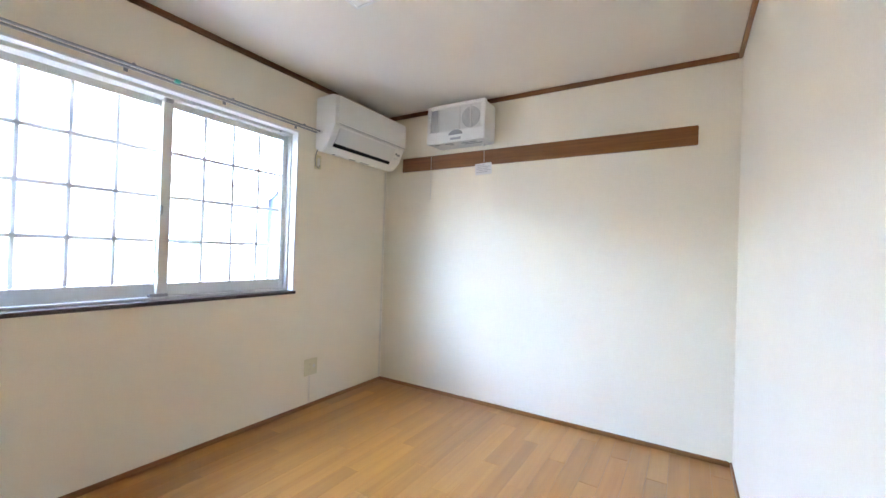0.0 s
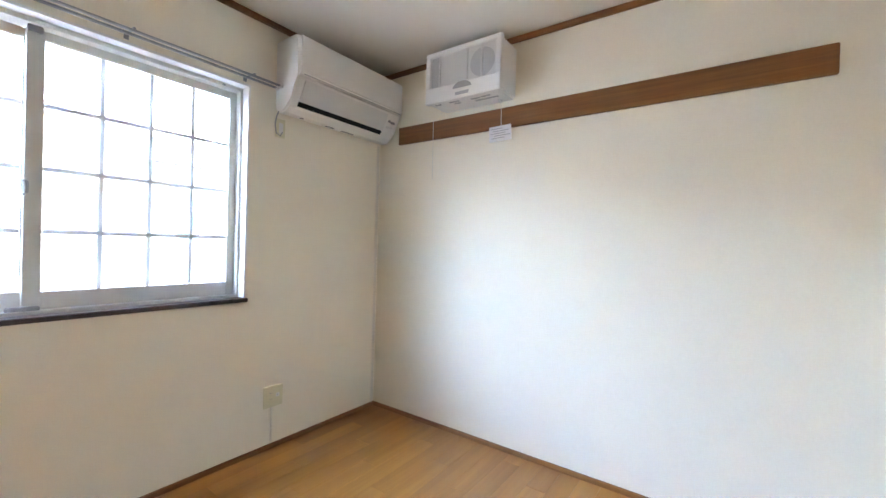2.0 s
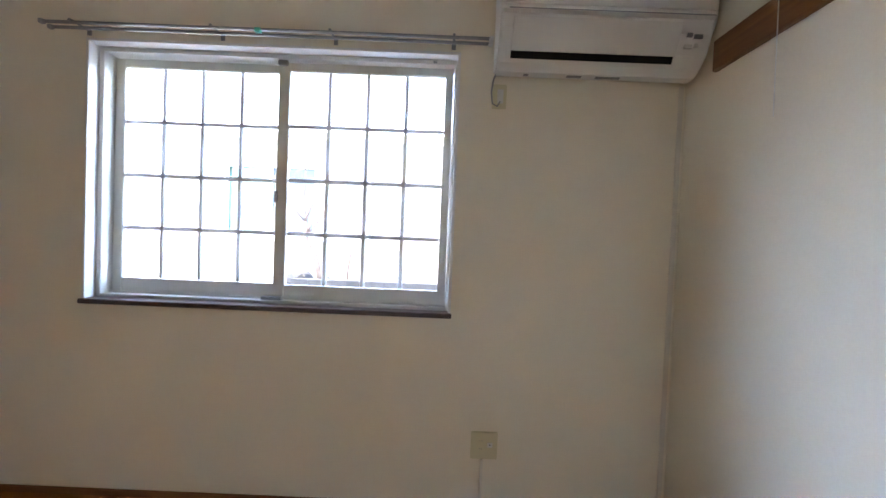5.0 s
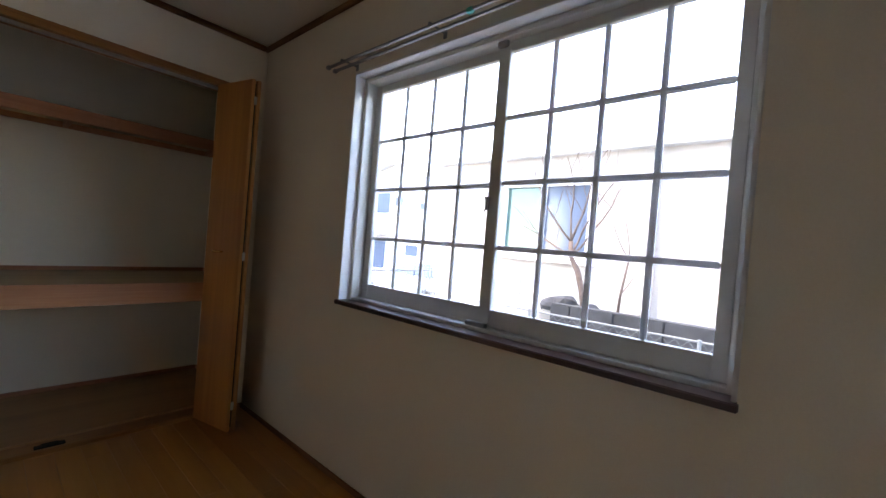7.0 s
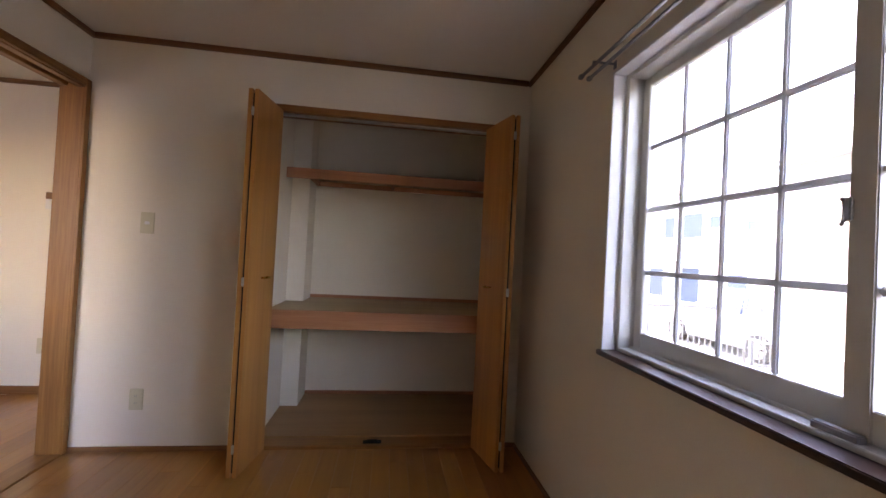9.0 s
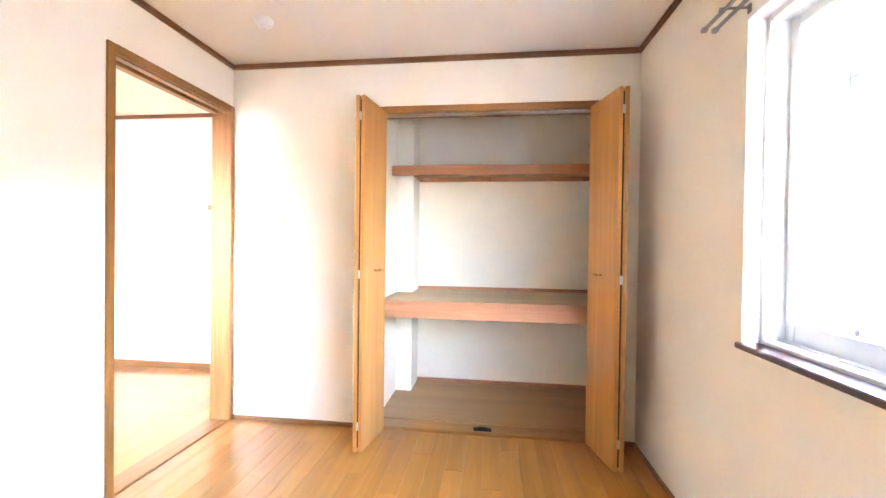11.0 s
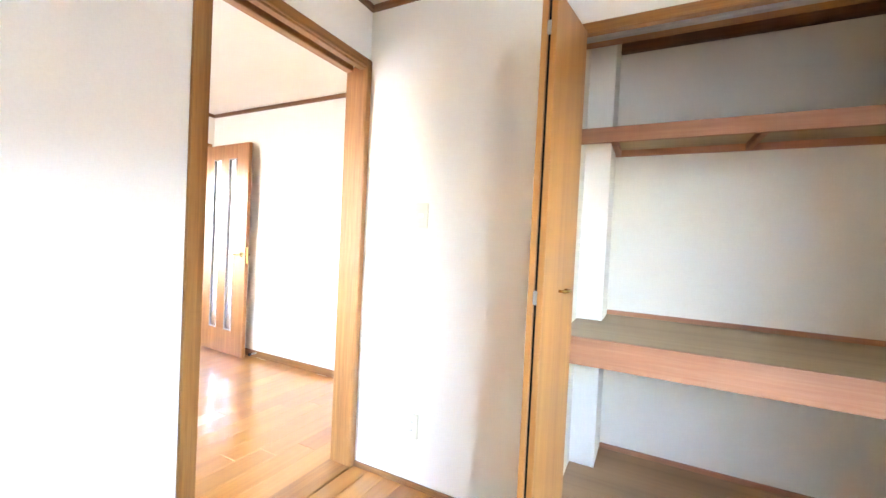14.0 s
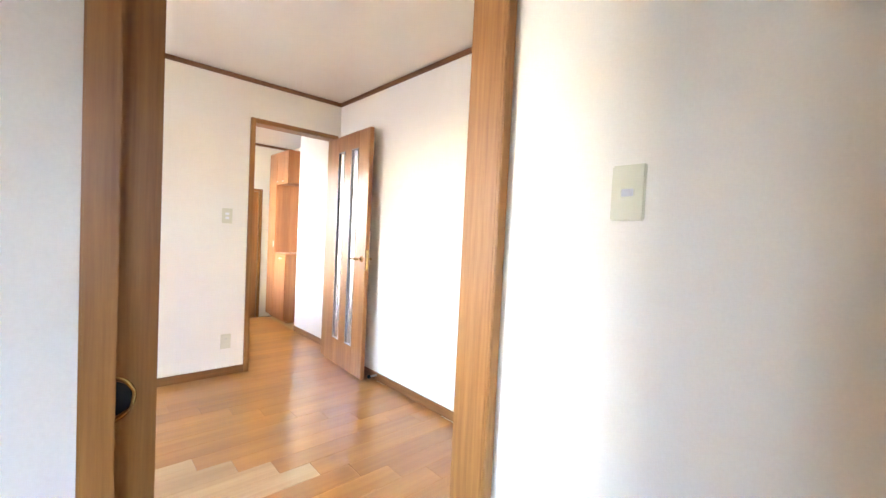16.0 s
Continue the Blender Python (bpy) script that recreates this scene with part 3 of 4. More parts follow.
ventilator()
card = thing("paper_card", (1.01, 3.57, 1.80), "small white card with printed lines on a cord", "card")
bm = boxes(((-0.066, 0.066), (-0.0012, 0.0012), (-0.046, 0.046)))
bm.transform(pose(1.008, 3.566, 1.845, -6, -5, 10))
part("sheet", bm, PAPER, card)
for k, (u, w, v) in enumerate(((-0.02, 0.07, 0.030), (0.005, 0.10, 0.016), (-0.01, 0.09, 0.002), (0.01, 0.10, -0.012), (-0.015, 0.08, -0.026))):
    bm = boxes(((u - w / 2, u + w / 2), (-0.0018, -0.0013), (v - 0.0018, v + 0.0018)))
    bm.transform(pose(1.008, 3.566, 1.845, -6, -5, 10))
    part("text_line", bm, INK, card)

single("corner_duct", box(bmesh.new(), (0.0005, 0.008), (3.580, 3.600), (0.031, 1.900), 0.002), WALL_TRIM, "slim cream corner strip below the air conditioner", "trim")

# ceiling fittings
hatch = thing("ceiling_hatch", (1.16, 1.99, H), "square white access hatch in the ceiling", "hatch")
part("panel", box(bmesh.new(), (0.945, 1.380), (1.785, 2.205), (H - 0.007, H - 0.0005), 0.002), WHITE, hatch)
part("frame", boxes(((0.930, 0.943), (1.770, 2.220), (H - 0.011, H - 0.0005)), ((1.382, 1.395), (1.770, 2.220), (H - 0.011, H - 0.0005)), ((0.943, 1.382), (1.770, 1.783), (H - 0.011, H - 0.0005)), ((0.943, 1.382), (2.207, 2.220), (H - 0.011, H - 0.0005)), bevel=0.001), WHITE2, hatch)
detector = thing("smoke_detector", (2.11, 0.50, H), "round white smoke detector on the ceiling", "smoke detector")
bm = bmesh.new()
bmesh.ops.create_cone(bm, cap_ends=True, segments=28, radius1=0.038, radius2=0.052, depth=0.030, matrix=pose(2.11, 0.50, H - 0.0155))
part("body", bm, WHITE, detector, smooth=False)
bm = bmesh.new()
bmesh.ops.create_cone(bm, cap_ends=True, segments=20, radius1=0.016, radius2=0.02, depth=0.012, matrix=pose(2.11, 0.50, H - 0.036))
part("sensor", bm, WHITE2, detector)

# ---- closet ----
door_closet = thing("closet_frame", (0.92, 0, 0), "oak trim round the open closet", "door frame", kind="structure")
part("jamb", box(bmesh.new(), (1.628, 1.66), (-0.13, 0.010), (0, 2.092), 0.003), OAK, door_closet)
part("jamb", box(bmesh.new(), (0.190, 0.222), (-0.13, 0.010), (0, 2.092), 0.003), OAK, door_closet)
part("header", box(bmesh.new(), (0.222, 1.628), (-0.13, 0.010), (2.050, 2.092), 0.003), OAK_X, door_closet)
part("track", box(bmesh.new(), (0.224, 1.626), (-0.048, -0.022), (2.036, 2.051), 0.002), STEEL, door_closet, "steel door track")
part("threshold", box(bmesh.new(), (0.222, 1.628), (-0.11, 0.006), (-0.005, 0.022), 0.004), OAK_X, door_closet)
single("door_catch", boxes(((0.86, 0.975), (-0.048, -0.012), (0.022, 0.030)), ((0.885, 0.950), (-0.044, -0.016), (0.030, 0.037)), bevel=0.002), DARK, "black plastic door catch on the threshold", "catch")
single("closet_floor_board", box(bmesh.new(), (0.001, 1.629), (-0.884, -0.111), (-0.010, 0.030), 0.002), PLY_DARK, "brown plywood board on the closet floor", "board", kind="structure")
for zz in (0.031, 0.824):
    single("closet_edging", boxes(((0.001, 1.501), (-0.884, -0.870), (zz, zz + 0.026)), ((0.001, 0.014), (-0.870, -0.125), (zz, zz + 0.026)), bevel=0.002), LAUAN, "thin reddish wooden edging strip", "edging", kind="structure")

shelf = thing("closet_shelf", (0.82, -0.5, 0.70), "deep closet shelf with a reddish front beam", "shelf")
part("board", box(bmesh.new(), (0.001, 1.629), (-0.612, -0.128), (0.800, 0.823), 0.001), PLY, shelf, "tan plywood shelf board")
part("board", box(bmesh.new(), (0.001, 1.501), (-0.884, -0.612), (0.800, 0.823)), PLY, shelf)
part("front_beam", box(bmesh.new(), (0.001, 1.629), (-0.140, -0.121), (0.705, 0.824), 0.003), LAUAN, shelf)
for k in range(3):
    x = 0.35 + 0.45 * k
    part("batten", box(bmesh.new(), (x, x + 0.03), (-0.884, -0.14), (0.760, 0.800)), LAUAN, shelf)
upper = thing("closet_shelf", (0.82, -0.6, 1.72), "shallow upper closet shelf with a reddish front beam", "shelf")
part("board", box(bmesh.new(), (0.001, 1.501), (-0.884, -0.43), (1.780, 1.794)), PLY, upper)
part("board", box(bmesh.new(), (1.501, 1.629), (-0.614, -0.43), (1.780, 1.794)), PLY, upper)
part("front_beam", box(bmesh.new(), (0.001, 1.629), (-0.445, -0.42), (1.724, 1.797), 0.003), LAUAN, upper)
part("ledger", box(bmesh.new(), (0.001, 1.501), (-0.884, -0.862), (1.745, 1.780), 0.002), LAUAN, upper)
for x in (1.470, 0.86, 0.03):
    part("brace", box(bmesh.new(), (x, x + 0.028), (-0.862, -0.445), (1.745, 1.780), 0.002), LAUAN, upper)


def bifold(name, pivot, fold, free, handle_side):
    """Two hinged leaves, folded open: from the jamb to the fold, and back."""
    d = thing(name, (fold[0], fold[1], 0.012), "folded-open oak veneer closet door with two leaves", "folding door", "closet doors")
    z0, z1, th = 0.014, 2.048, 0.021

    def leaf(p, q, side):
        p, q = Vector((*p, 0)), Vector((*q, 0))
        u = (q - p).normalized()
        n = Vector((-u.y, u.x, 0)) * side
        bm = box(bmesh.new(), (0, (q - p).length), (0, th), (z0, z1), 0.002)
        bm.transform(Matrix.Translation(p) @ Matrix(((u.x, n.x, 0, 0), (u.y, n.y, 0, 0), (0, 0, 1, 0), (0, 0, 0, 1))))
        return part("leaf", bm, LEAF, d), u, n, q
    s = handle_side
    leaf(pivot, fold, -s)
    inner, u, n, q = leaf((fold[0] - 0.031 * s, fold[1]), free, s)
    gap = Vector((fold[0] - 0.005 * s, fold[1] - 0.004, 0))
    for z in (0.16, 1.03, 1.93):
        part("hinge", boxes(((gap.x - 0.009, gap.x + 0.009), (gap.y - 0.004, gap.y + 0.003), (z - 0.024, z + 0.024)), bevel=0.003), STEEL, d, "small steel hinge")
    # Black filler in the open gap stands in for its deep shade.
    part("gap_shade", boxes(((gap.x - 0.0046, gap.x + 0.0046), (gap.y - 0.10, gap.y - 0.009), (z0 + 0.02, z1 - 0.02))), DARK, d, "black strip standing in for the shade between the leaves")
    h = q - u * 0.10 + Vector((0, 0, 1.045))
    n = -n
    bm = bmesh.new()
    tube(bm, [h, h + n * 0.022, h + n * 0.026 - u * 0.012, h + n * 0.026 - u * 0.050, h + n * 0.022 - u * 0.062, h - u * 0.062], 0.0055)
    part("handle", bm, BRASS, inner, "small brass pull handle", True)


bifold("closet_door", (1.604, 0.020), (1.629, 0.335), (1.551, 0.025), 1)
bifold("closet_door", (0.226, 0.020), (0.190, 0.335), (0.296, 0.025), -1)

# ---- sliding door to the living room ----
frame_1 = thing("door_frame", (2.69, 0.45, 0), "oak casing of the bedroom doorway", "door frame", kind="structure")
part("casing", boxes(((2.616, RX), (0.862, 0.903), (0, 2.118)), ((2.616, RX), (0.001, 0.040), (0, 2.118)), bevel=0.003), OAK, frame_1)
part("head_casing", boxes(((2.616, RX), (0.040, 0.862), (2.072, 2.118)), bevel=0.003), OAK_Y, frame_1)
part("jamb", boxes(((2.631, 2.760), (0.001, 0.034), (0, 2.09)), bevel=0.003), OAK, frame_1)
part("jamb", boxes(((2.631, 2.672), (0.868, 0.899), (0, 2.09)), ((2.714, 2.760), (0.868, 0.899), (0, 2.09)), bevel=0.003), OAK, frame_1)
part("head", boxes(((2.631, 2.672), (0.034, 0.868), (2.066, 2.10)), ((2.714, 2.760), (0.034, 0.868), (2.066, 2.10)), ((2.672, 2.714), (0.034, 0.868), (2.092, 2.10)), bevel=0.003), OAK_Y, frame_1, "oak head with a sliding groove")
part("threshold", box(bmesh.new(), (2.622, 2.765), (0.036, 0.867), (-0.01, 0.006), 0.003), OAK_Y, frame_1)
door_1 = thing("door_1", (2.693, 1.2, 0.008), "oak sliding door pushed into its wall pocket", "door", kind="structure")
part("panel", box(bmesh.new(), (2.677, 2.709), (0.806, 1.69), (0.008, 2.088), 0.003), OAK, door_1)
bm = bmesh.new()
tube(bm, [(2.6755, 0.866 + 0.030 * math.cos(a), 0.930 + 0.034 * math.sin(a)) for a in (2 * math.pi * k / 24 for k in range(25))], 0.0035, 6)
part("finger_pull", bm, BRASS, door_1, "round brass finger pull", True)
bm = bmesh.new()
bmesh.ops.create_cone(bm, cap_ends=True, segments=24, radius1=0.028, radius2=0.028, depth=0.002, matrix=pose(2.6765, 0.866, 0.930, 0, 90, 0))
part("pull_recess", bm, DARK, door_1)

# ---- living room and hall ----
frame_2 = thing("hall_door_frame", (5.44, -0.5, 0), "brown casing of the hall doorway", "door frame", kind="structure")
part("casing", boxes(((LX - 0.013, 5.512), (-0.160, -0.121), (0, 2.092)), ((LX - 0.013, 5.512), (-0.895, -0.862), (0, 2.092)), bevel=0.003), OAK, frame_2)
part("head_casing", boxes(((LX - 0.013, 5.512), (-0.862, -0.160), (2.054, 2.092)), bevel=0.003), OAK_Y, frame_2)


def hall_door():
    d = thing("hall_door", (4.98, -0.845, 0.01), "brown wooden hall door standing open, two slim glass panes", "door")
    place = pose(5.368, -0.845, 0.0, 0, 0, 177.0)
    w, th, z0, z1 = 0.722, 0.036, 0.012, 2.040

    def put(bm):
        bm.transform(place)
        return bm
    a0, a1, b0, b1 = 0.165, 0.285, 0.415, 0.535
    pz0, pz1 = 0.24, 1.90
    part("stile", put(boxes(((0, a0), (-th / 2, th / 2), (z0, z1)), bevel=0.003)), HALL_DOOR, d)
    part("stile", put(boxes(((a1, b0), (-th / 2, th / 2), (pz0, pz1)), bevel=0.002)), HALL_DOOR, d)
    part("stile", put(boxes(((b1, w), (-th / 2, th / 2), (z0, z1)), bevel=0.003)), HALL_DOOR, d)
    part("bottom_rail", put(boxes(((a0, b1), (-th / 2, th / 2), (z0, pz0)))), HALL_DOOR, d)
    part("top_rail", put(boxes(((a0, b1), (-th / 2, th / 2), (pz1, z1)))), HALL_DOOR, d)
    for u, v in ((a0, a1), (b0, b1)):
        pane = part("pane", put(boxes(((u, v), (-0.003, 0.003), (pz0, pz1)))), FROST, d, "frosted glass pane")
        part("bead", put(boxes(((u, u + 0.008), (-th / 2 - 0.003, th / 2 + 0.003), (pz0, pz1)), ((v - 0.008, v), (-th / 2 - 0.003, th / 2 + 0.003), (pz0, pz1)), ((u + 0.008, v - 0.008), (-th / 2 - 0.003, th / 2 + 0.003), (pz0, pz0 + 0.008)), ((u + 0.008, v - 0.008), (-th / 2 - 0.003, th / 2 + 0.003), (pz1 - 0.008, pz1)))), GREY, pane)
    for s in (-1, 1):
        bm = bmesh.new()
        u = w - 0.055
        bmesh.ops.create_cone(bm, cap_ends=True, segments=20, radius1=0.024, radius2=0.022, depth=0.008, matrix=pose(u, s * (th / 2 + 0.004), 0.985, 90))
        tube(bm, [(u, s * th / 2, 0.985), (u, s * (th / 2 + 0.045), 0.985), (u - 0.012, s * (th / 2 + 0.052), 0.985), (u - 0.115, s * (th / 2 + 0.050), 0.982)], [0.009, 0.009, 0.009, 0.007])
        part("lever_handle", put(bm), BRASS, d, "brass lever handle", True)
    part("latch", put(boxes(((w, w + 0.002), (-0.011, 0.011), (0.90, 1.06)))), BRASS, d)


hall_door()
stop = thing("door_stop", (4.60, LY, 0.0), "small steel door stop on the baseboard", "door stop")
bm = bmesh.new()
tube(bm, [(4.595, LY + 0.012, 0.045), (4.595, LY + 0.075, 0.045)], 0.008)
part("rod", bm, STEEL, stop, smooth=True)
bm = bmesh.new()
tube(bm, [(4.595, LY + 0.075, 0.045), (4.595, LY + 0.090, 0.045)], 0.014, 12)
part("rubber_tip", bm, DARK, stop)
remote = thing("wall_controller", (3.46, LY, 1.42), "white wall controller with a brown top panel", "controller")
part("cover", box(bmesh.new(), (3.415, 3.505), (LY + 0.0005, LY + 0.022), (1.498, 1.550), 0.003), RAIL, remote, "brown top panel")
part("body", box(bmesh.new(), (3.415, 3.505), (LY + 0.0005, LY + 0.020), (1.420, 1.497), 0.003), WHITE, remote)


def shoe_cabinet():
    c = thing("shoe_cabinet", (7.26, -1.2, 0), "orange wooden shoe cabinet with an open counter", "cabinet")
    yf, yb = -1.035, -1.499
    part("lower_body", box(bmesh.new(), (6.94, 7.318), (yb, yf - 0.02), (0.02, 0.855), 0.002), CABINET, c)
    part("counter", box(bmesh.new(), (6.93, 7.322), (yb, yf), (0.855, 0.878), 0.002), CABINET, c)
    door = part("door", box(bmesh.new(), (6.942, 7.316), (yf - 0.019, yf), (0.03, 0.850), 0.002), CABINET, c)
    part("knob", box(bmesh.new(), (7.05, 7.13), (yf, yf + 0.014), (0.805, 0.820), 0.003), STEEL, door, "steel pull")
    part("upper_body", box(bmesh.new(), (6.94, 7.318), (yb, yf - 0.02), (1.78, 2.19), 0.002), CABINET, c)
    for x0, x1 in ((6.942, 7.128), (7.131, 7.316)):
        door = part("door", box(bmesh.new(), (x0, x1), (yf - 0.019, yf), (1.772, 2.188), 0.002), CABINET, c)
        part("knob", box(bmesh.new(), (x1 - 0.05, x1 - 0.02), (yf, yf + 0.012), (1.80, 1.812), 0.002), STEEL, door)
    part("back_panel", box(bmesh.new(), (6.94, 7.318), (yb, yb + 0.012), (0.878, 1.78)), CABINET, c)
    part("tall_body", box(bmesh.new(), (7.325, 7.585), (yb, yf - 0.02), (0.02, 2.19), 0.002), CABINET, c)
    door = part("door", box(bmesh.new(), (7.327, 7.583), (yf - 0.019, yf), (0.03, 2.188), 0.002), CABINET, c)
    part("knob", box(bmesh.new(), (7.34, 7.355), (yf, yf + 0.014), (0.95, 1.03), 0.003), STEEL, door)
    part("plinth", boxes(((6.95, 7.57), (yb, yf - 0.05), (-0.013, 0.02))), CABINET, c)


shoe_cabinet()
door_3 = thing("entrance_door", (8.05, -0.7, -0.12), "dark brown entrance door in a brown frame", "door", kind="structure")
part("leaf", box(bmesh.new(), (8.052, 8.10), (-1.078, -0.252), (-0.19, 1.738), 0.003), HALL_DOOR, door_3)
part("casing", boxes(((7.985, 8.05), (-1.08, -1.04), (-0.12, 1.75)), ((7.985, 8.05), (-0.29, -0.25), (-0.12, 1.75)), ((7.985, 8.05), (-1.04, -0.29), (1.71, 1.75)), bevel=0.003), OAK, door_3)

# ---- outside ----
GZ = -0.80
ground = structure("ground", boxes(((-600, 600), (-600, 600), (GZ - 1.0, GZ))), GROUND, "pale gravelly ground outside", "ground")
# The storey on top is never seen; it is added to shade the yard.
shading_storey = structure("shading_storey", boxes(((-0.15, 8.15), (-1.62, RY + 0.15), (2.553, 5.4))), PLASTER2, "plain unseen storey over the rooms, added to shade the yard", "wall")
building = structure("building_base", boxes(((0.0, 8.15), (-1.62, RY + 0.15), (GZ, -0.2))), PLASTER2, "plain foundation under the rooms", "foundation")


def neighbour_house():
    h = thing("neighbour_house", (-6, 0.8, GZ), "low pale rendered house with a wide window", "house")
    x = -3.5
    part("wall", boxes(((-8.5, x), (-1.4, -0.34), (GZ, 2.42)), ((-8.5, x), (0.92, 3.28), (GZ, 2.42)), ((-8.5, x), (-0.34, 0.92), (GZ, 1.16)), ((-8.5, x), (-0.34, 0.92), (2.10, 2.42)), ((-8.5, x - 0.10), (-0.34, 0.92), (1.16, 2.10))), PLASTER, h, "pale pinkish rendered wall")
    part("roof", box(bmesh.new(), (-8.7, x + 0.12), (-1.55, 3.28), (2.42, 2.50), 0.01), PLASTER2, h, "flat white roof edge")
    w = part("window", boxes(((x - 0.08, x + 0.03), (-0.34, -0.29), (1.16, 2.10)), ((x - 0.08, x + 0.03), (0.87, 0.92), (1.16, 2.10)), ((x - 0.08, x + 0.03), (-0.29, 0.87), (2.05, 2.10)), ((x - 0.08, x + 0.03), (-0.29, 0.87), (1.16, 1.21)), ((x - 0.07, x + 0.02), (0.24, 0.30), (1.21, 2.05))), REVEAL, h, "white window frame")
    part("pane", boxes(((x - 0.06, x - 0.05), (-0.29, 0.24), (1.21, 2.05))), GREEN_GLASS, w, "greenish curtained pane")
    part("pane", boxes(((x - 0.045, x - 0.035), (0.30, 0.87), (1.21, 2.05))), BLUE_GLASS, w, "bluish curtained pane")
    bm = bmesh.new()
    tube(bm, [(x + 0.035, 1.60, GZ), (x + 0.035, 1.60, 2.30), (x + 0.10, 1.60, 2.42)], 0.024, 10)
    part("downpipe", bm, PLASTER2, h, "white plastic downpipe", True)
    part("sill", box(bmesh.new(), (x, x + 0.10), (-0.42, 1.0), (1.09, 1.155), 0.006), REVEAL, w, "white projecting sill")


neighbour_house()


def second_house():
    h = thing("tiled_house", (-8, 6, GZ), "white rendered house with a grey tiled roof", "house")
    x = -4.8
    part("wall", boxes(((-11, x), (3.3, 8.2), (GZ, 2.35))), PLASTER2, h)
    bm = extrude_profile(bmesh.new(), [(x + 0.45, 2.30), (x + 0.45, 2.38), (-8.0, 3.35), (-11.4, 2.38), (-11.4, 2.30)], "y", 3.29, 6.4)
    part("roof", bm, ROOF, h, "low grey tiled roof")
    part("eave", box(bmesh.new(), (x + 0.45, x + 0.50), (3.29, 6.4), (2.24, 2.40), 0.005), PLASTER2, h)
    w = part("window", boxes(((x, x + 0.04), (4.04, 4.09), (1.06, 1.84)), ((x, x + 0.04), (4.43, 4.48), (1.06, 1.84)), ((x, x + 0.04), (4.09, 4.43), (1.79, 1.84)), ((x, x + 0.04), (4.09, 4.43), (1.06, 1.11))), REVEAL, h)
    part("pane", boxes(((x, x + 0.015), (4.09, 4.43), (1.11, 1.79))), SHUTTER, w, "pale green shutter")
    bm = bmesh.new()
    tube(bm, [(x + 0.12, 5.72, GZ), (x + 0.12, 5.72, 2.1), (x + 0.30, 5.78, 2.26)], 0.055, 10)
    part("downpipe", bm, BLUE, h, "blue downpipe", True)


second_house()


def far_house():
    h = thing("far_house", (-17, -15, GZ), "white two-storey house with a gabled roof", "house")
    x = -14.0
    gable = [(-19.3, GZ), (-19.3, 4.4), (-14.6, 5.5), (-9.9, 4.0), (-9.9, GZ)]
    part("wall", extrude_profile(bmesh.new(), gable, "x", x - 7, x), PLASTER2, h)
    roof = [(-19.8, 4.35), (-14.6, 5.55), (-9.4, 3.92), (-9.4, 4.08), (-14.6, 5.72), (-19.8, 4.52)]
    part("roof", extrude_profile(bmesh.new(), roof, "x", x - 7.3, x + 0.4), PLASTER2, h, "thin pale roof")
    for y0, y1, z0, z1 in ((-17.5, -16.6, 2.75, 3.95), (-16.5, -14.7, 2.7, 4.0), (-14.4, -13.6, 3.1, 3.75), (-12.4, -11.7, 2.9, 3.4), (-18.6, -17.3, -0.4, 1.2), (-16.6, -14.8, -0.5, 1.3), (-13.3, -12.2, 0.4, 1.1)):
        w = part("window", boxes(((x, x + 0.06), (y0, y0 + 0.06), (z0, z1)), ((x, x + 0.06), (y1 - 0.06, y1), (z0, z1)), ((x, x + 0.06), (y0 + 0.06, y1 - 0.06), (z1 - 0.06, z1)), ((x, x + 0.06), (y0 + 0.06, y1 - 0.06), (z0, z0 + 0.06))), BAR, h)
        part("pane", boxes(((x, x + 0.02), (y0 + 0.06, y1 - 0.06), (z0 + 0.06, z1 - 0.06))), BLUE_GLASS, w)
    part("porch", box(bmesh.new(), (x, x + 0.9), (-17.4, -14.4), (1.55, 1.68), 0.02), PLASTER2, h)


far_house()


def sky_screen(base, x, y, top, face):
    """A plain unseen block, added to cut off the bright low sky; face: the side with its windows, "north" or "south".
    """
    h = thing("sky_screen", base, "plain white rendered block, unseen, added to screen the low sky", "house", "houses of the street")
    part("wall", boxes((x, y, (GZ, top))), PLASTER2, h)
    part("roof", box(bmesh.new(), (x[0] - 0.3, x[1] + 0.3), (y[0] - 0.3, y[1] + 0.3), (top, top + 0.25), 0.03), ROOF, h, "flat dark roof edge")
    yw, s = (y[1], 1) if face == "north" else (y[0], -1)
    for z0 in ((0.2, 3.0) if top > 5 else (0.4,)):
        for k in range(3):
            xa = x[0] + (x[1] - x[0]) * (k + 0.5) / 3 - 0.8
            lo, hi = sorted((yw, yw + s * 0.05))
            w = part("window", boxes(((xa, xa + 0.06), (lo, hi), (z0, z0 + 1.2)), ((xa + 1.54, xa + 1.6), (lo, hi), (z0, z0 + 1.2)), ((xa + 0.06, xa + 1.54), (lo, hi), (z0, z0 + 0.06)), ((xa + 0.06, xa + 1.54), (lo, hi), (z0 + 1.14, z0 + 1.2))), BAR, h)
            lo, hi = sorted((yw, yw + s * 0.02))
            part("pane", boxes(((xa + 0.06, xa + 1.54), (lo, hi), (z0 + 0.06, z0 + 1.14))), BLUE_GLASS, w)


# Both stand out of view and only screen the sky near the horizon.
sky_screen((-9, -26.5, GZ), (-15.5, -2.5), (-31, -22), 6.2, "north")
sky_screen((-4, 15.5, GZ), (-10.5, 2.5), (11.5, 19.5), 2.3, "south")


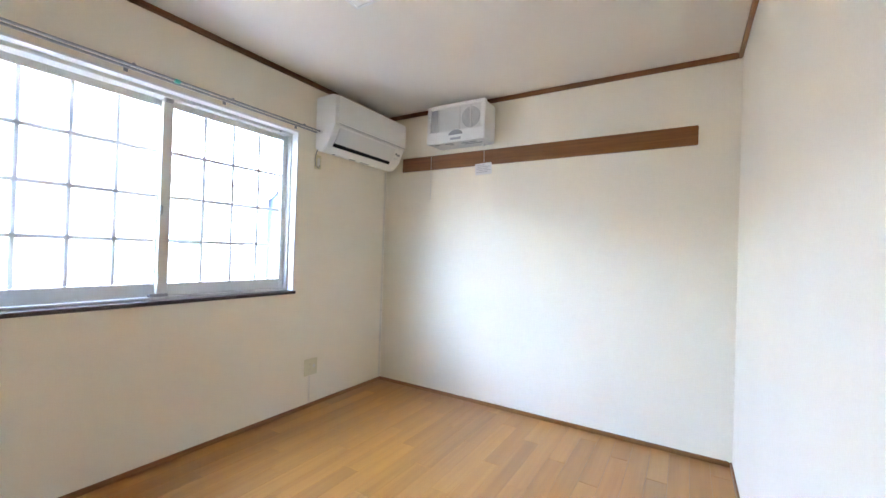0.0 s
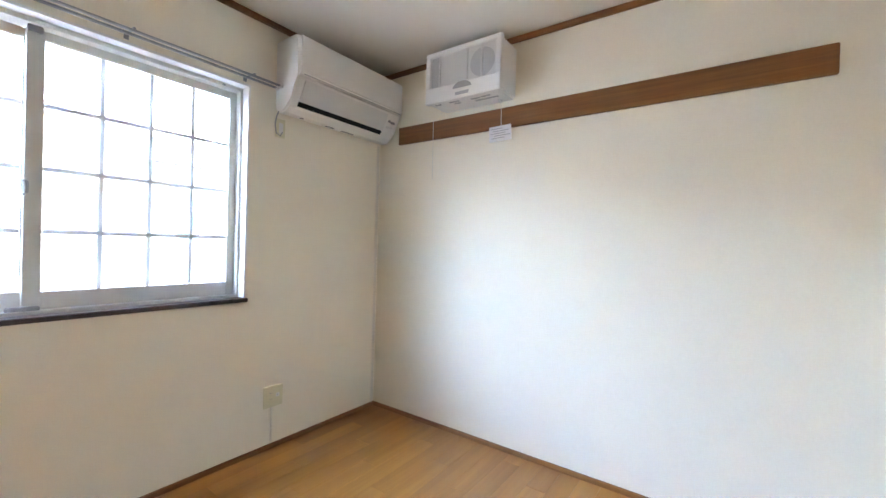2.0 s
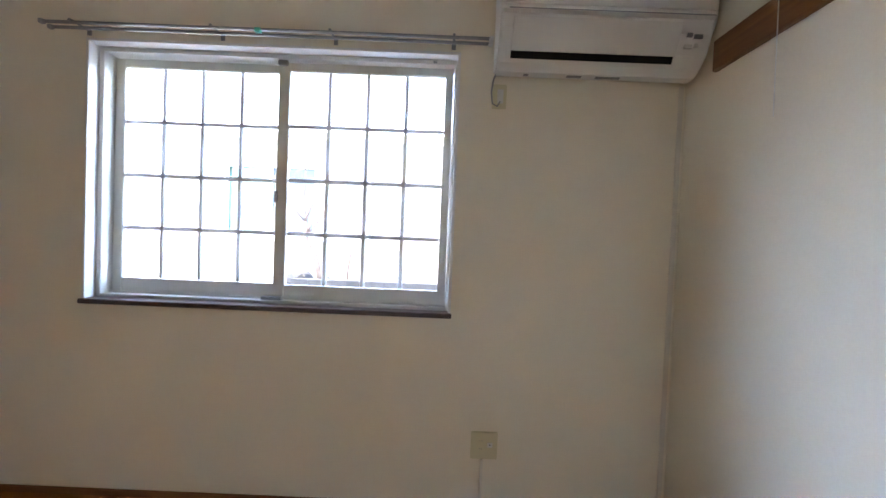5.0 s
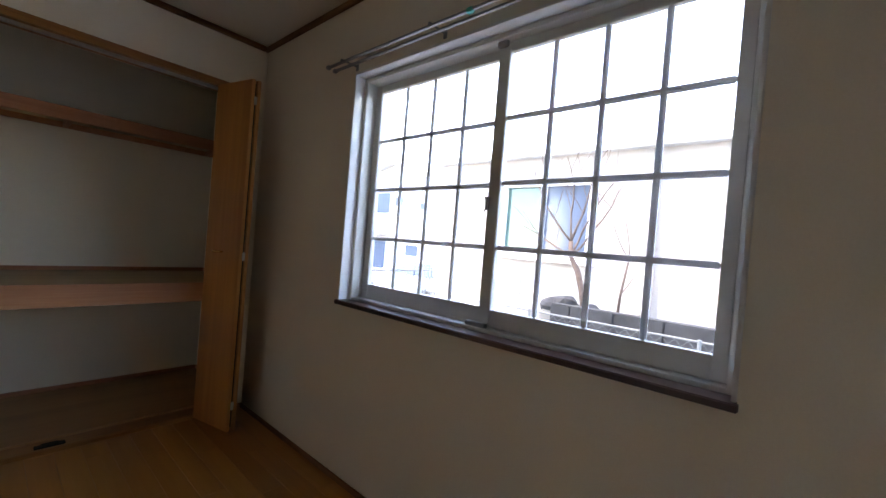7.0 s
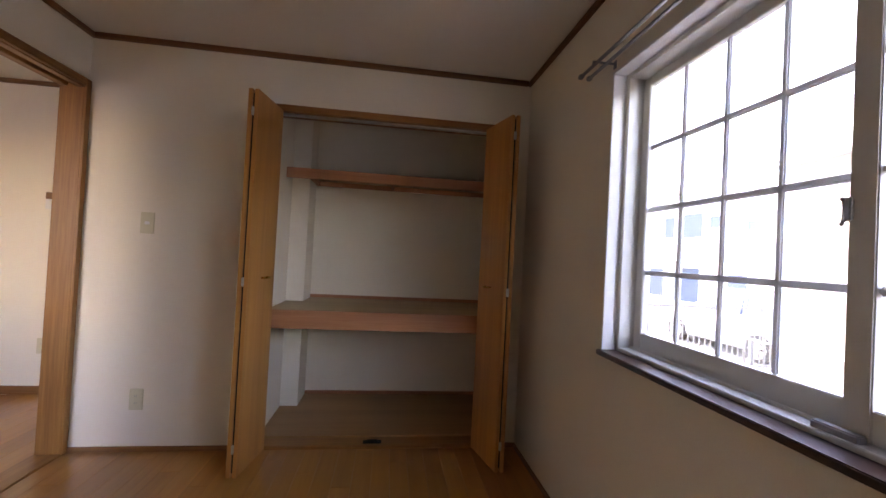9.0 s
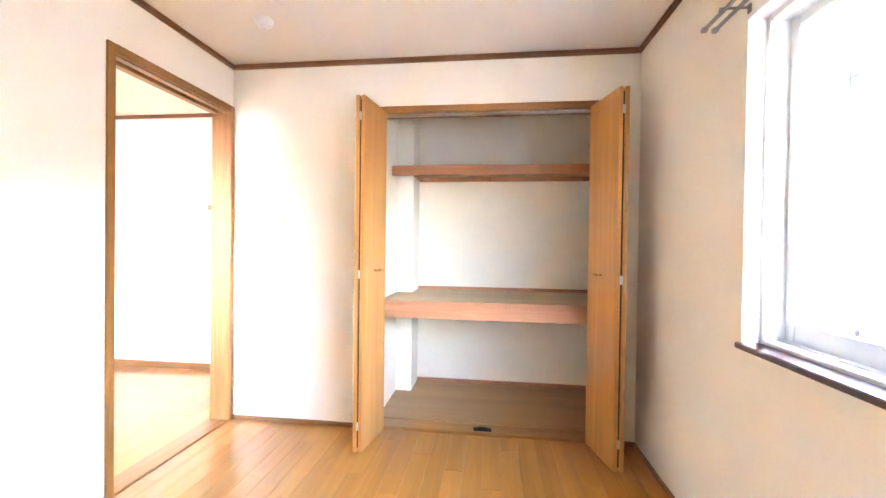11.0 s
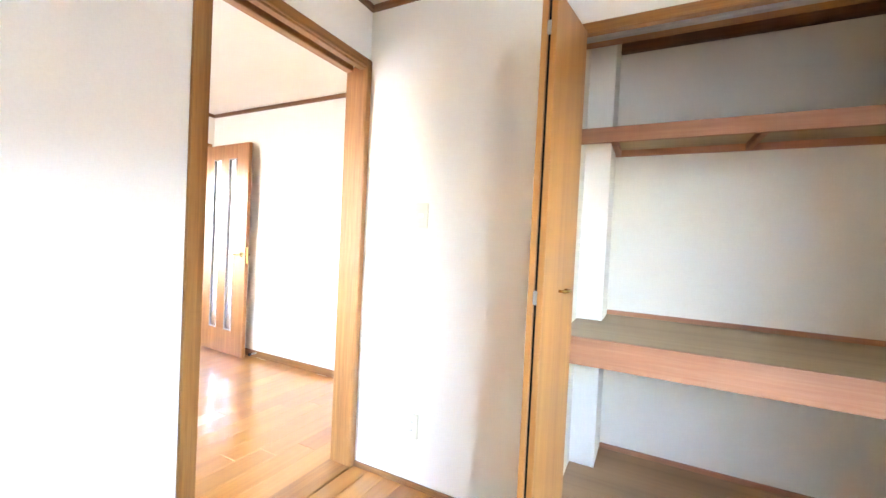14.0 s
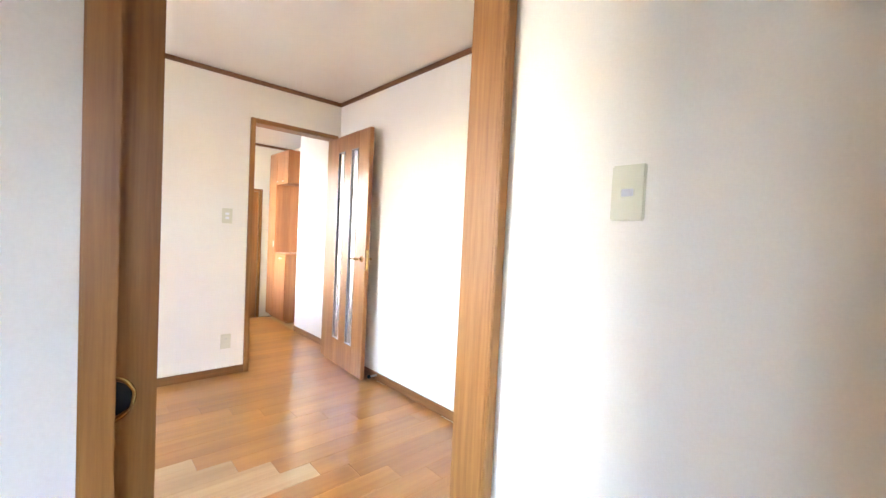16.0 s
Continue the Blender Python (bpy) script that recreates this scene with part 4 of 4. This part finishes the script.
def parked_car():
    y0, y1, xs, xf = -4.60, -8.70, -7.35, -9.0
    c = thing("parked_car", ((xs + xf) / 2, (y0 + y1) / 2, GZ), "white hatchback car parked behind the fence", "car")
    z = GZ
    side = [(y0, z + 0.30), (y0 - 0.02, z + 0.75), (y0 - 0.12, z + 0.98), (y0 - 0.55, z + 1.46), (y0 - 1.0, z + 1.53), (y0 - 1.9, z + 1.52), (y0 - 2.75, z + 1.02), (y0 - 3.75, z + 0.88), (y0 - 4.05, z + 0.66), (y1, z + 0.34), (y1 + 0.1, z + 0.22), (y0 - 0.1, z + 0.22)]
    bm = extrude_profile(bmesh.new(), side, "x", xf, xs)
    for v in bm.verts:
        if v.co.z > z + 1.2:
            v.co.x += 0.14 * (1 if v.co.x < (xs + xf) / 2 else -1)
    bmesh.ops.bevel(bm, geom=list(bm.edges), offset=0.05, segments=2, affect="EDGES", clamp_overlap=True)
    body = part("body", bm, CAR, c, smooth=True)
    for pts in ([(y0 - 0.45, 1.02), (y0 - 0.62, 1.38), (y0 - 1.15, 1.42), (y0 - 1.15, 1.02)], [(y0 - 1.22, 1.02), (y0 - 1.22, 1.42), (y0 - 1.85, 1.40), (y0 - 2.40, 1.04)]):
        bm = bmesh.new()
        extrude_profile(bm, [(a, z + b) for a, b in pts], "x", xs - 0.10, xs + 0.006)
        for v in bm.verts:
            if v.co.z > z + 1.2:
                v.co.x -= 0.10
        part("side_window", bm, BLUE_GLASS, c, "dark tinted side window")
    for yc in (y0 - 0.72, y0 - 3.25):
        for xc in (xs - 0.06, xf + 0.06):
            bm = bmesh.new()
            bmesh.ops.create_cone(bm, cap_ends=True, segments=28, radius1=0.31, radius2=0.31, depth=0.2, matrix=pose(xc, yc, z + 0.31, 0, 90, 0))
            wheel = part("wheel", bm, TYRE, c, "black tyre")
            bm = bmesh.new()
            s = 1 if xc > (xs + xf) / 2 else -1
            for k in range(6):
                sp = box(bmesh.new(), (-0.02, 0.02), (-0.03, 0.03), (0.02, 0.20))
                sp.transform(pose(xc + s * 0.10, yc, z + 0.31, 60 * k, 0, 0))
                me = bpy.data.meshes.new("spoke")
                sp.to_mesh(me)
                sp.free()
                bm.from_mesh(me)
                bpy.data.meshes.remove(me)
            tube(bm, [(xc + s * 0.10, yc + 0.20 * math.cos(a), z + 0.31 + 0.20 * math.sin(a)) for a in (2 * math.pi * k / 24 for k in range(25))], 0.022, 6)
            part("rim", bm, STEEL, wheel, "silver spoked rim")


parked_car()


def railing():
    f = thing("iron_railing", (-5.6, -4.4, GZ), "thin dark iron railing along the yard", "railing")
    for zz in (0.50, -0.62):
        part("rail", box(bmesh.new(), (-8.2, -3.9), (-4.42, -4.38), (zz - 0.02, zz + 0.02)), IRON, f)
    n = 36
    for k in range(n + 1):
        x = -8.2 + 4.3 * k / n
        part("baluster", box(bmesh.new(), (x - 0.008, x + 0.008), (-4.408, -4.392), (GZ if k % 9 == 0 else -0.60, 0.48)), IRON, f)


railing()
block_wall = thing("block_wall", (-2.5, 2.5, GZ), "dark weathered concrete block wall", "garden wall")
for row in range(8):
    for col in range(9):
        y = 0.97 + 0.40 * col - (0.2 if row % 2 else 0.0)
        ya, yb = max(y, 0.97), min(y + 0.392, 4.3)
        zz = GZ + 0.19 * row
        part("block", box(bmesh.new(), (-2.60, -2.48), (ya, yb), (zz, zz + 0.184), 0.006), BLOCK, block_wall)
part("mortar", box(bmesh.new(), (-2.59, -2.49), (0.98, 4.2), (GZ, GZ + 1.515)), BLOCK, block_wall)
stones = thing("garden_stones", (-2.75, 1.05, GZ), "heap of rough dark stones by the tree", "stones")
for k in range(9):
    bm = bmesh.new()
    bmesh.ops.create_icosphere(bm, subdivisions=2, radius=0.11, matrix=pose(-2.72 - 0.07 * (k % 3), 0.86 + 0.055 * k, 0.66 + 0.03 * ((k * 5) % 4) - 0.015 * k) @ Matrix.Diagonal((1.0, 1.1, 0.75, 1)))
    for v in bm.verts:
        v.co += Vector((0.03, 0.03, 0.03)) * noise.noise(v.co * 9 + Vector((k, 0, 0)))
    part("stone", bm, BLOCK, stones)
part("bank", box(bmesh.new(), (-3.2, -2.60), (0.78, 4.2), (GZ, 0.62), 0.03), GROUND, stones, "raised earth bank")


def bare_tree(name, trunk_points, radius, limbs_at, reach, seed, label):
    """A leafless tree: a crooked tapered trunk, limbs fanned from its top, and many fine twigs."""
    rng = random.Random(seed)
    base = trunk_points[0]
    t = thing(name, base, label, "tree")
    trunk, twigs = bmesh.new(), bmesh.new()
    n = len(trunk_points)
    tube(trunk, trunk_points, [radius * (1 - 0.35 * k / (n - 1)) for k in range(n)], 10)
    part("trunk", trunk, BARK, t, smooth=True)

    def grow(bm, start, direction, length, r, level):
        pts, rad, p, d = [Vector(start)], [r], Vector(start), Vector(direction).normalized()
        for k in range(6):
            d = (d + Vector((rng.uniform(-0.16, 0.16), rng.uniform(-0.2, 0.2), rng.uniform(-0.05, 0.14)))).normalized()
            p = p + d * length / 6
            pts.append(p.copy())
            rad.append(r * (1 - 0.7 * (k + 1) / 6))
        tube(bm, pts, rad, 6 if level == 0 else 4)
        if level < 2:
            for k in range(4 if level == 0 else 3):
                q = pts[2 + k % 4]
                side = Vector((rng.uniform(-0.5, 0.5), rng.uniform(-0.9, 0.9), rng.uniform(0.2, 0.9)))
                grow(twigs, q, d * 0.5 + side, length * rng.uniform(0.35, 0.6), rad[3] * 0.5, level + 1)
    for k, (dx, dy, dz) in enumerate(limbs_at):
        bm = bmesh.new()
        grow(bm, trunk_points[-1 - k % 2], (dx, dy, dz), reach * rng.uniform(0.8, 1.15), radius * 0.36, 0)
        part("limb", bm, BARK, t, smooth=True)
    tagged(part("twigs", twigs, BARK, t), kind="stuff")


bare_tree("bare_tree", [(-2.62, 1.27, 0.55), (-2.60, 1.22, 0.85), (-2.60, 1.16, 1.05), (-2.60, 1.08, 1.18), (-2.60, 1.07, 1.33)], 0.034,
          [(0.1, -0.75, 0.85), (0, -0.9, 0.35), (0.0, -0.2, 1), (0.1, 0.3, 0.9), (-0.1, 0.25, 1.1), (-0.2, 0.9, 0.8)], 0.8, 6, "leafless garden tree with a crooked trunk")
bare_tree("bare_tree", [(-2.85, 1.48, 0.55), (-2.84, 1.50, 0.85), (-2.84, 1.55, 1.20)], 0.016, [(0, -0.5, 0.8), (0, 0.5, 0.8), (0.1, 0.1, 1)], 0.6, 9, "thin leafless sapling beside the wall")
bare_tree("bare_tree", [(-3.2, 4.05, GZ), (-3.18, 4.10, 0.2), (-3.2, 4.12, 0.95)], 0.07, [(0, -0.7, 0.8), (0.1, 0.05, 1), (0, 0.5, 0.9), (0, -0.3, 1)], 1.2, 12, "leafless pruned tree near the white house")


def chain_link():
    f = thing("wire_fence", (-2.1, 2.2, GZ), "galvanised chain-link fence before the block wall", "fence")
    bm = bmesh.new()
    y0, y1, z0, z1, step = -1.70, 3.6, GZ, 0.66, 0.085
    span = z1 - z0
    k = y0 - span
    while k < y1:
        for s in (1, -1):
            a, b = (k, k + span) if s == 1 else (k + span, k)
            za, zb = z0, z1
            pa, pb = Vector((-2.1 + 0.004 * s, a, za)), Vector((-2.1 + 0.004 * s, b, zb))
            d = pb - pa
            lo, hi = 0.0, 1.0
            for bound, sign in ((y0, 1), (y1, -1)):
                u = (bound - pa.y) / d.y
                if (d.y > 0) == (sign == 1):
                    lo = max(lo, u)
                else:
                    hi = min(hi, u)
            if lo < hi:
                tube(bm, [pa + d * lo, pa + d * hi], 0.0012, 4)
        k += step
    tagged(part("mesh", bm, WIRE, f, "diamond wire mesh"), kind="stuff")
    for y in (-1.69, -0.37, 0.95, 2.27, 3.6):
        bm = bmesh.new()
        tube(bm, [(-2.1, y, GZ), (-2.1, y, 0.68)], 0.013, 10)
        part("post", bm, WIRE, f)
    bm = bmesh.new()
    tube(bm, [(-2.1, -1.69, 0.665), (-2.1, 3.6, 0.665)], 0.008, 8)
    part("top_rail", bm, WIRE, f)


chain_link()
stakes = thing("garden_stakes", (-2.9, 0.0, GZ), "thin green garden stakes with a string", "stakes")
for y, lean in ((-1.25, 0.06), (-0.95, -0.08), (-0.15, 0.02), (0.35, 0.04), (0.62, -0.03)):
    bm = bmesh.new()
    tube(bm, [(-2.9, y, GZ), (-2.88, y + lean, 0.95)], 0.006, 6)
    part("stake", bm, IRON, stakes)
bm = bmesh.new()
tube(bm, [(-2.89, -1.3, 0.62), (-2.89, -0.4, 0.60), (-2.89, 0.75, 0.63)], 0.0025, 5)
part("string", bm, IRON, stakes)

# ---- floor planks ----


def planks(parent, x0, x1, y0, y1, width, length, step, start, pale=(), gap=0.0008):
    """Boards laid along y, each row's joints a step further on; alike boards share a mesh. pale: row and joint of
    boards whose lighter colour carries the window's reflection.
    """
    shared = {}
    n = round((x1 - x0) / width)
    w = (x1 - x0) / n
    for i in range(n):
        y = y0 - length + (start + step * i - y0) % length
        while y < y1:
            a, b = max(y, y0), min(y + length, y1)
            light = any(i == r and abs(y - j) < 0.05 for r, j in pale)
            y += length
            if b - a < 0.02:
                continue
            key = (round(b - a, 4), light)
            if key not in shared:
                bm = box(bmesh.new(), (-w / 2 + gap / 2, w / 2 - gap / 2), (-(b - a) / 2 + gap / 2, (b - a) / 2 - gap / 2), (-0.0115, 0.0))
                edges = [e for e in bm.edges if e.verts[0].co.z > -0.001 and e.verts[1].co.z > -0.001]
                bmesh.ops.bevel(bm, geom=edges, offset=0.0008, segments=1, affect="EDGES")
                shared[key] = mesh_from(bm, "plank", PLANK_REFLECT if light else PLANK)
            ob = new("plank", shared[key])
            ob.parent = parent
            ob.location = (x0 + w * (i + 0.5), (a + b) / 2, 0)


planks(floor, 0.001, 2.621, 0.007, RY - 0.001, 0.1008, 0.909, 0.3838, 0.21)
STEP = 0.1515
# The stepped group of lighter boards paints the window's reflection on the floor.
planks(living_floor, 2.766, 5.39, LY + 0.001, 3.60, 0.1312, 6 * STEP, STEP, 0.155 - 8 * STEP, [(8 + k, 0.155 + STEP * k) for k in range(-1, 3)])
planks(living_floor, 5.39, 7.44, -0.999, 0.249, 0.1312, 6 * STEP, STEP, 0.155 + 12 * STEP)
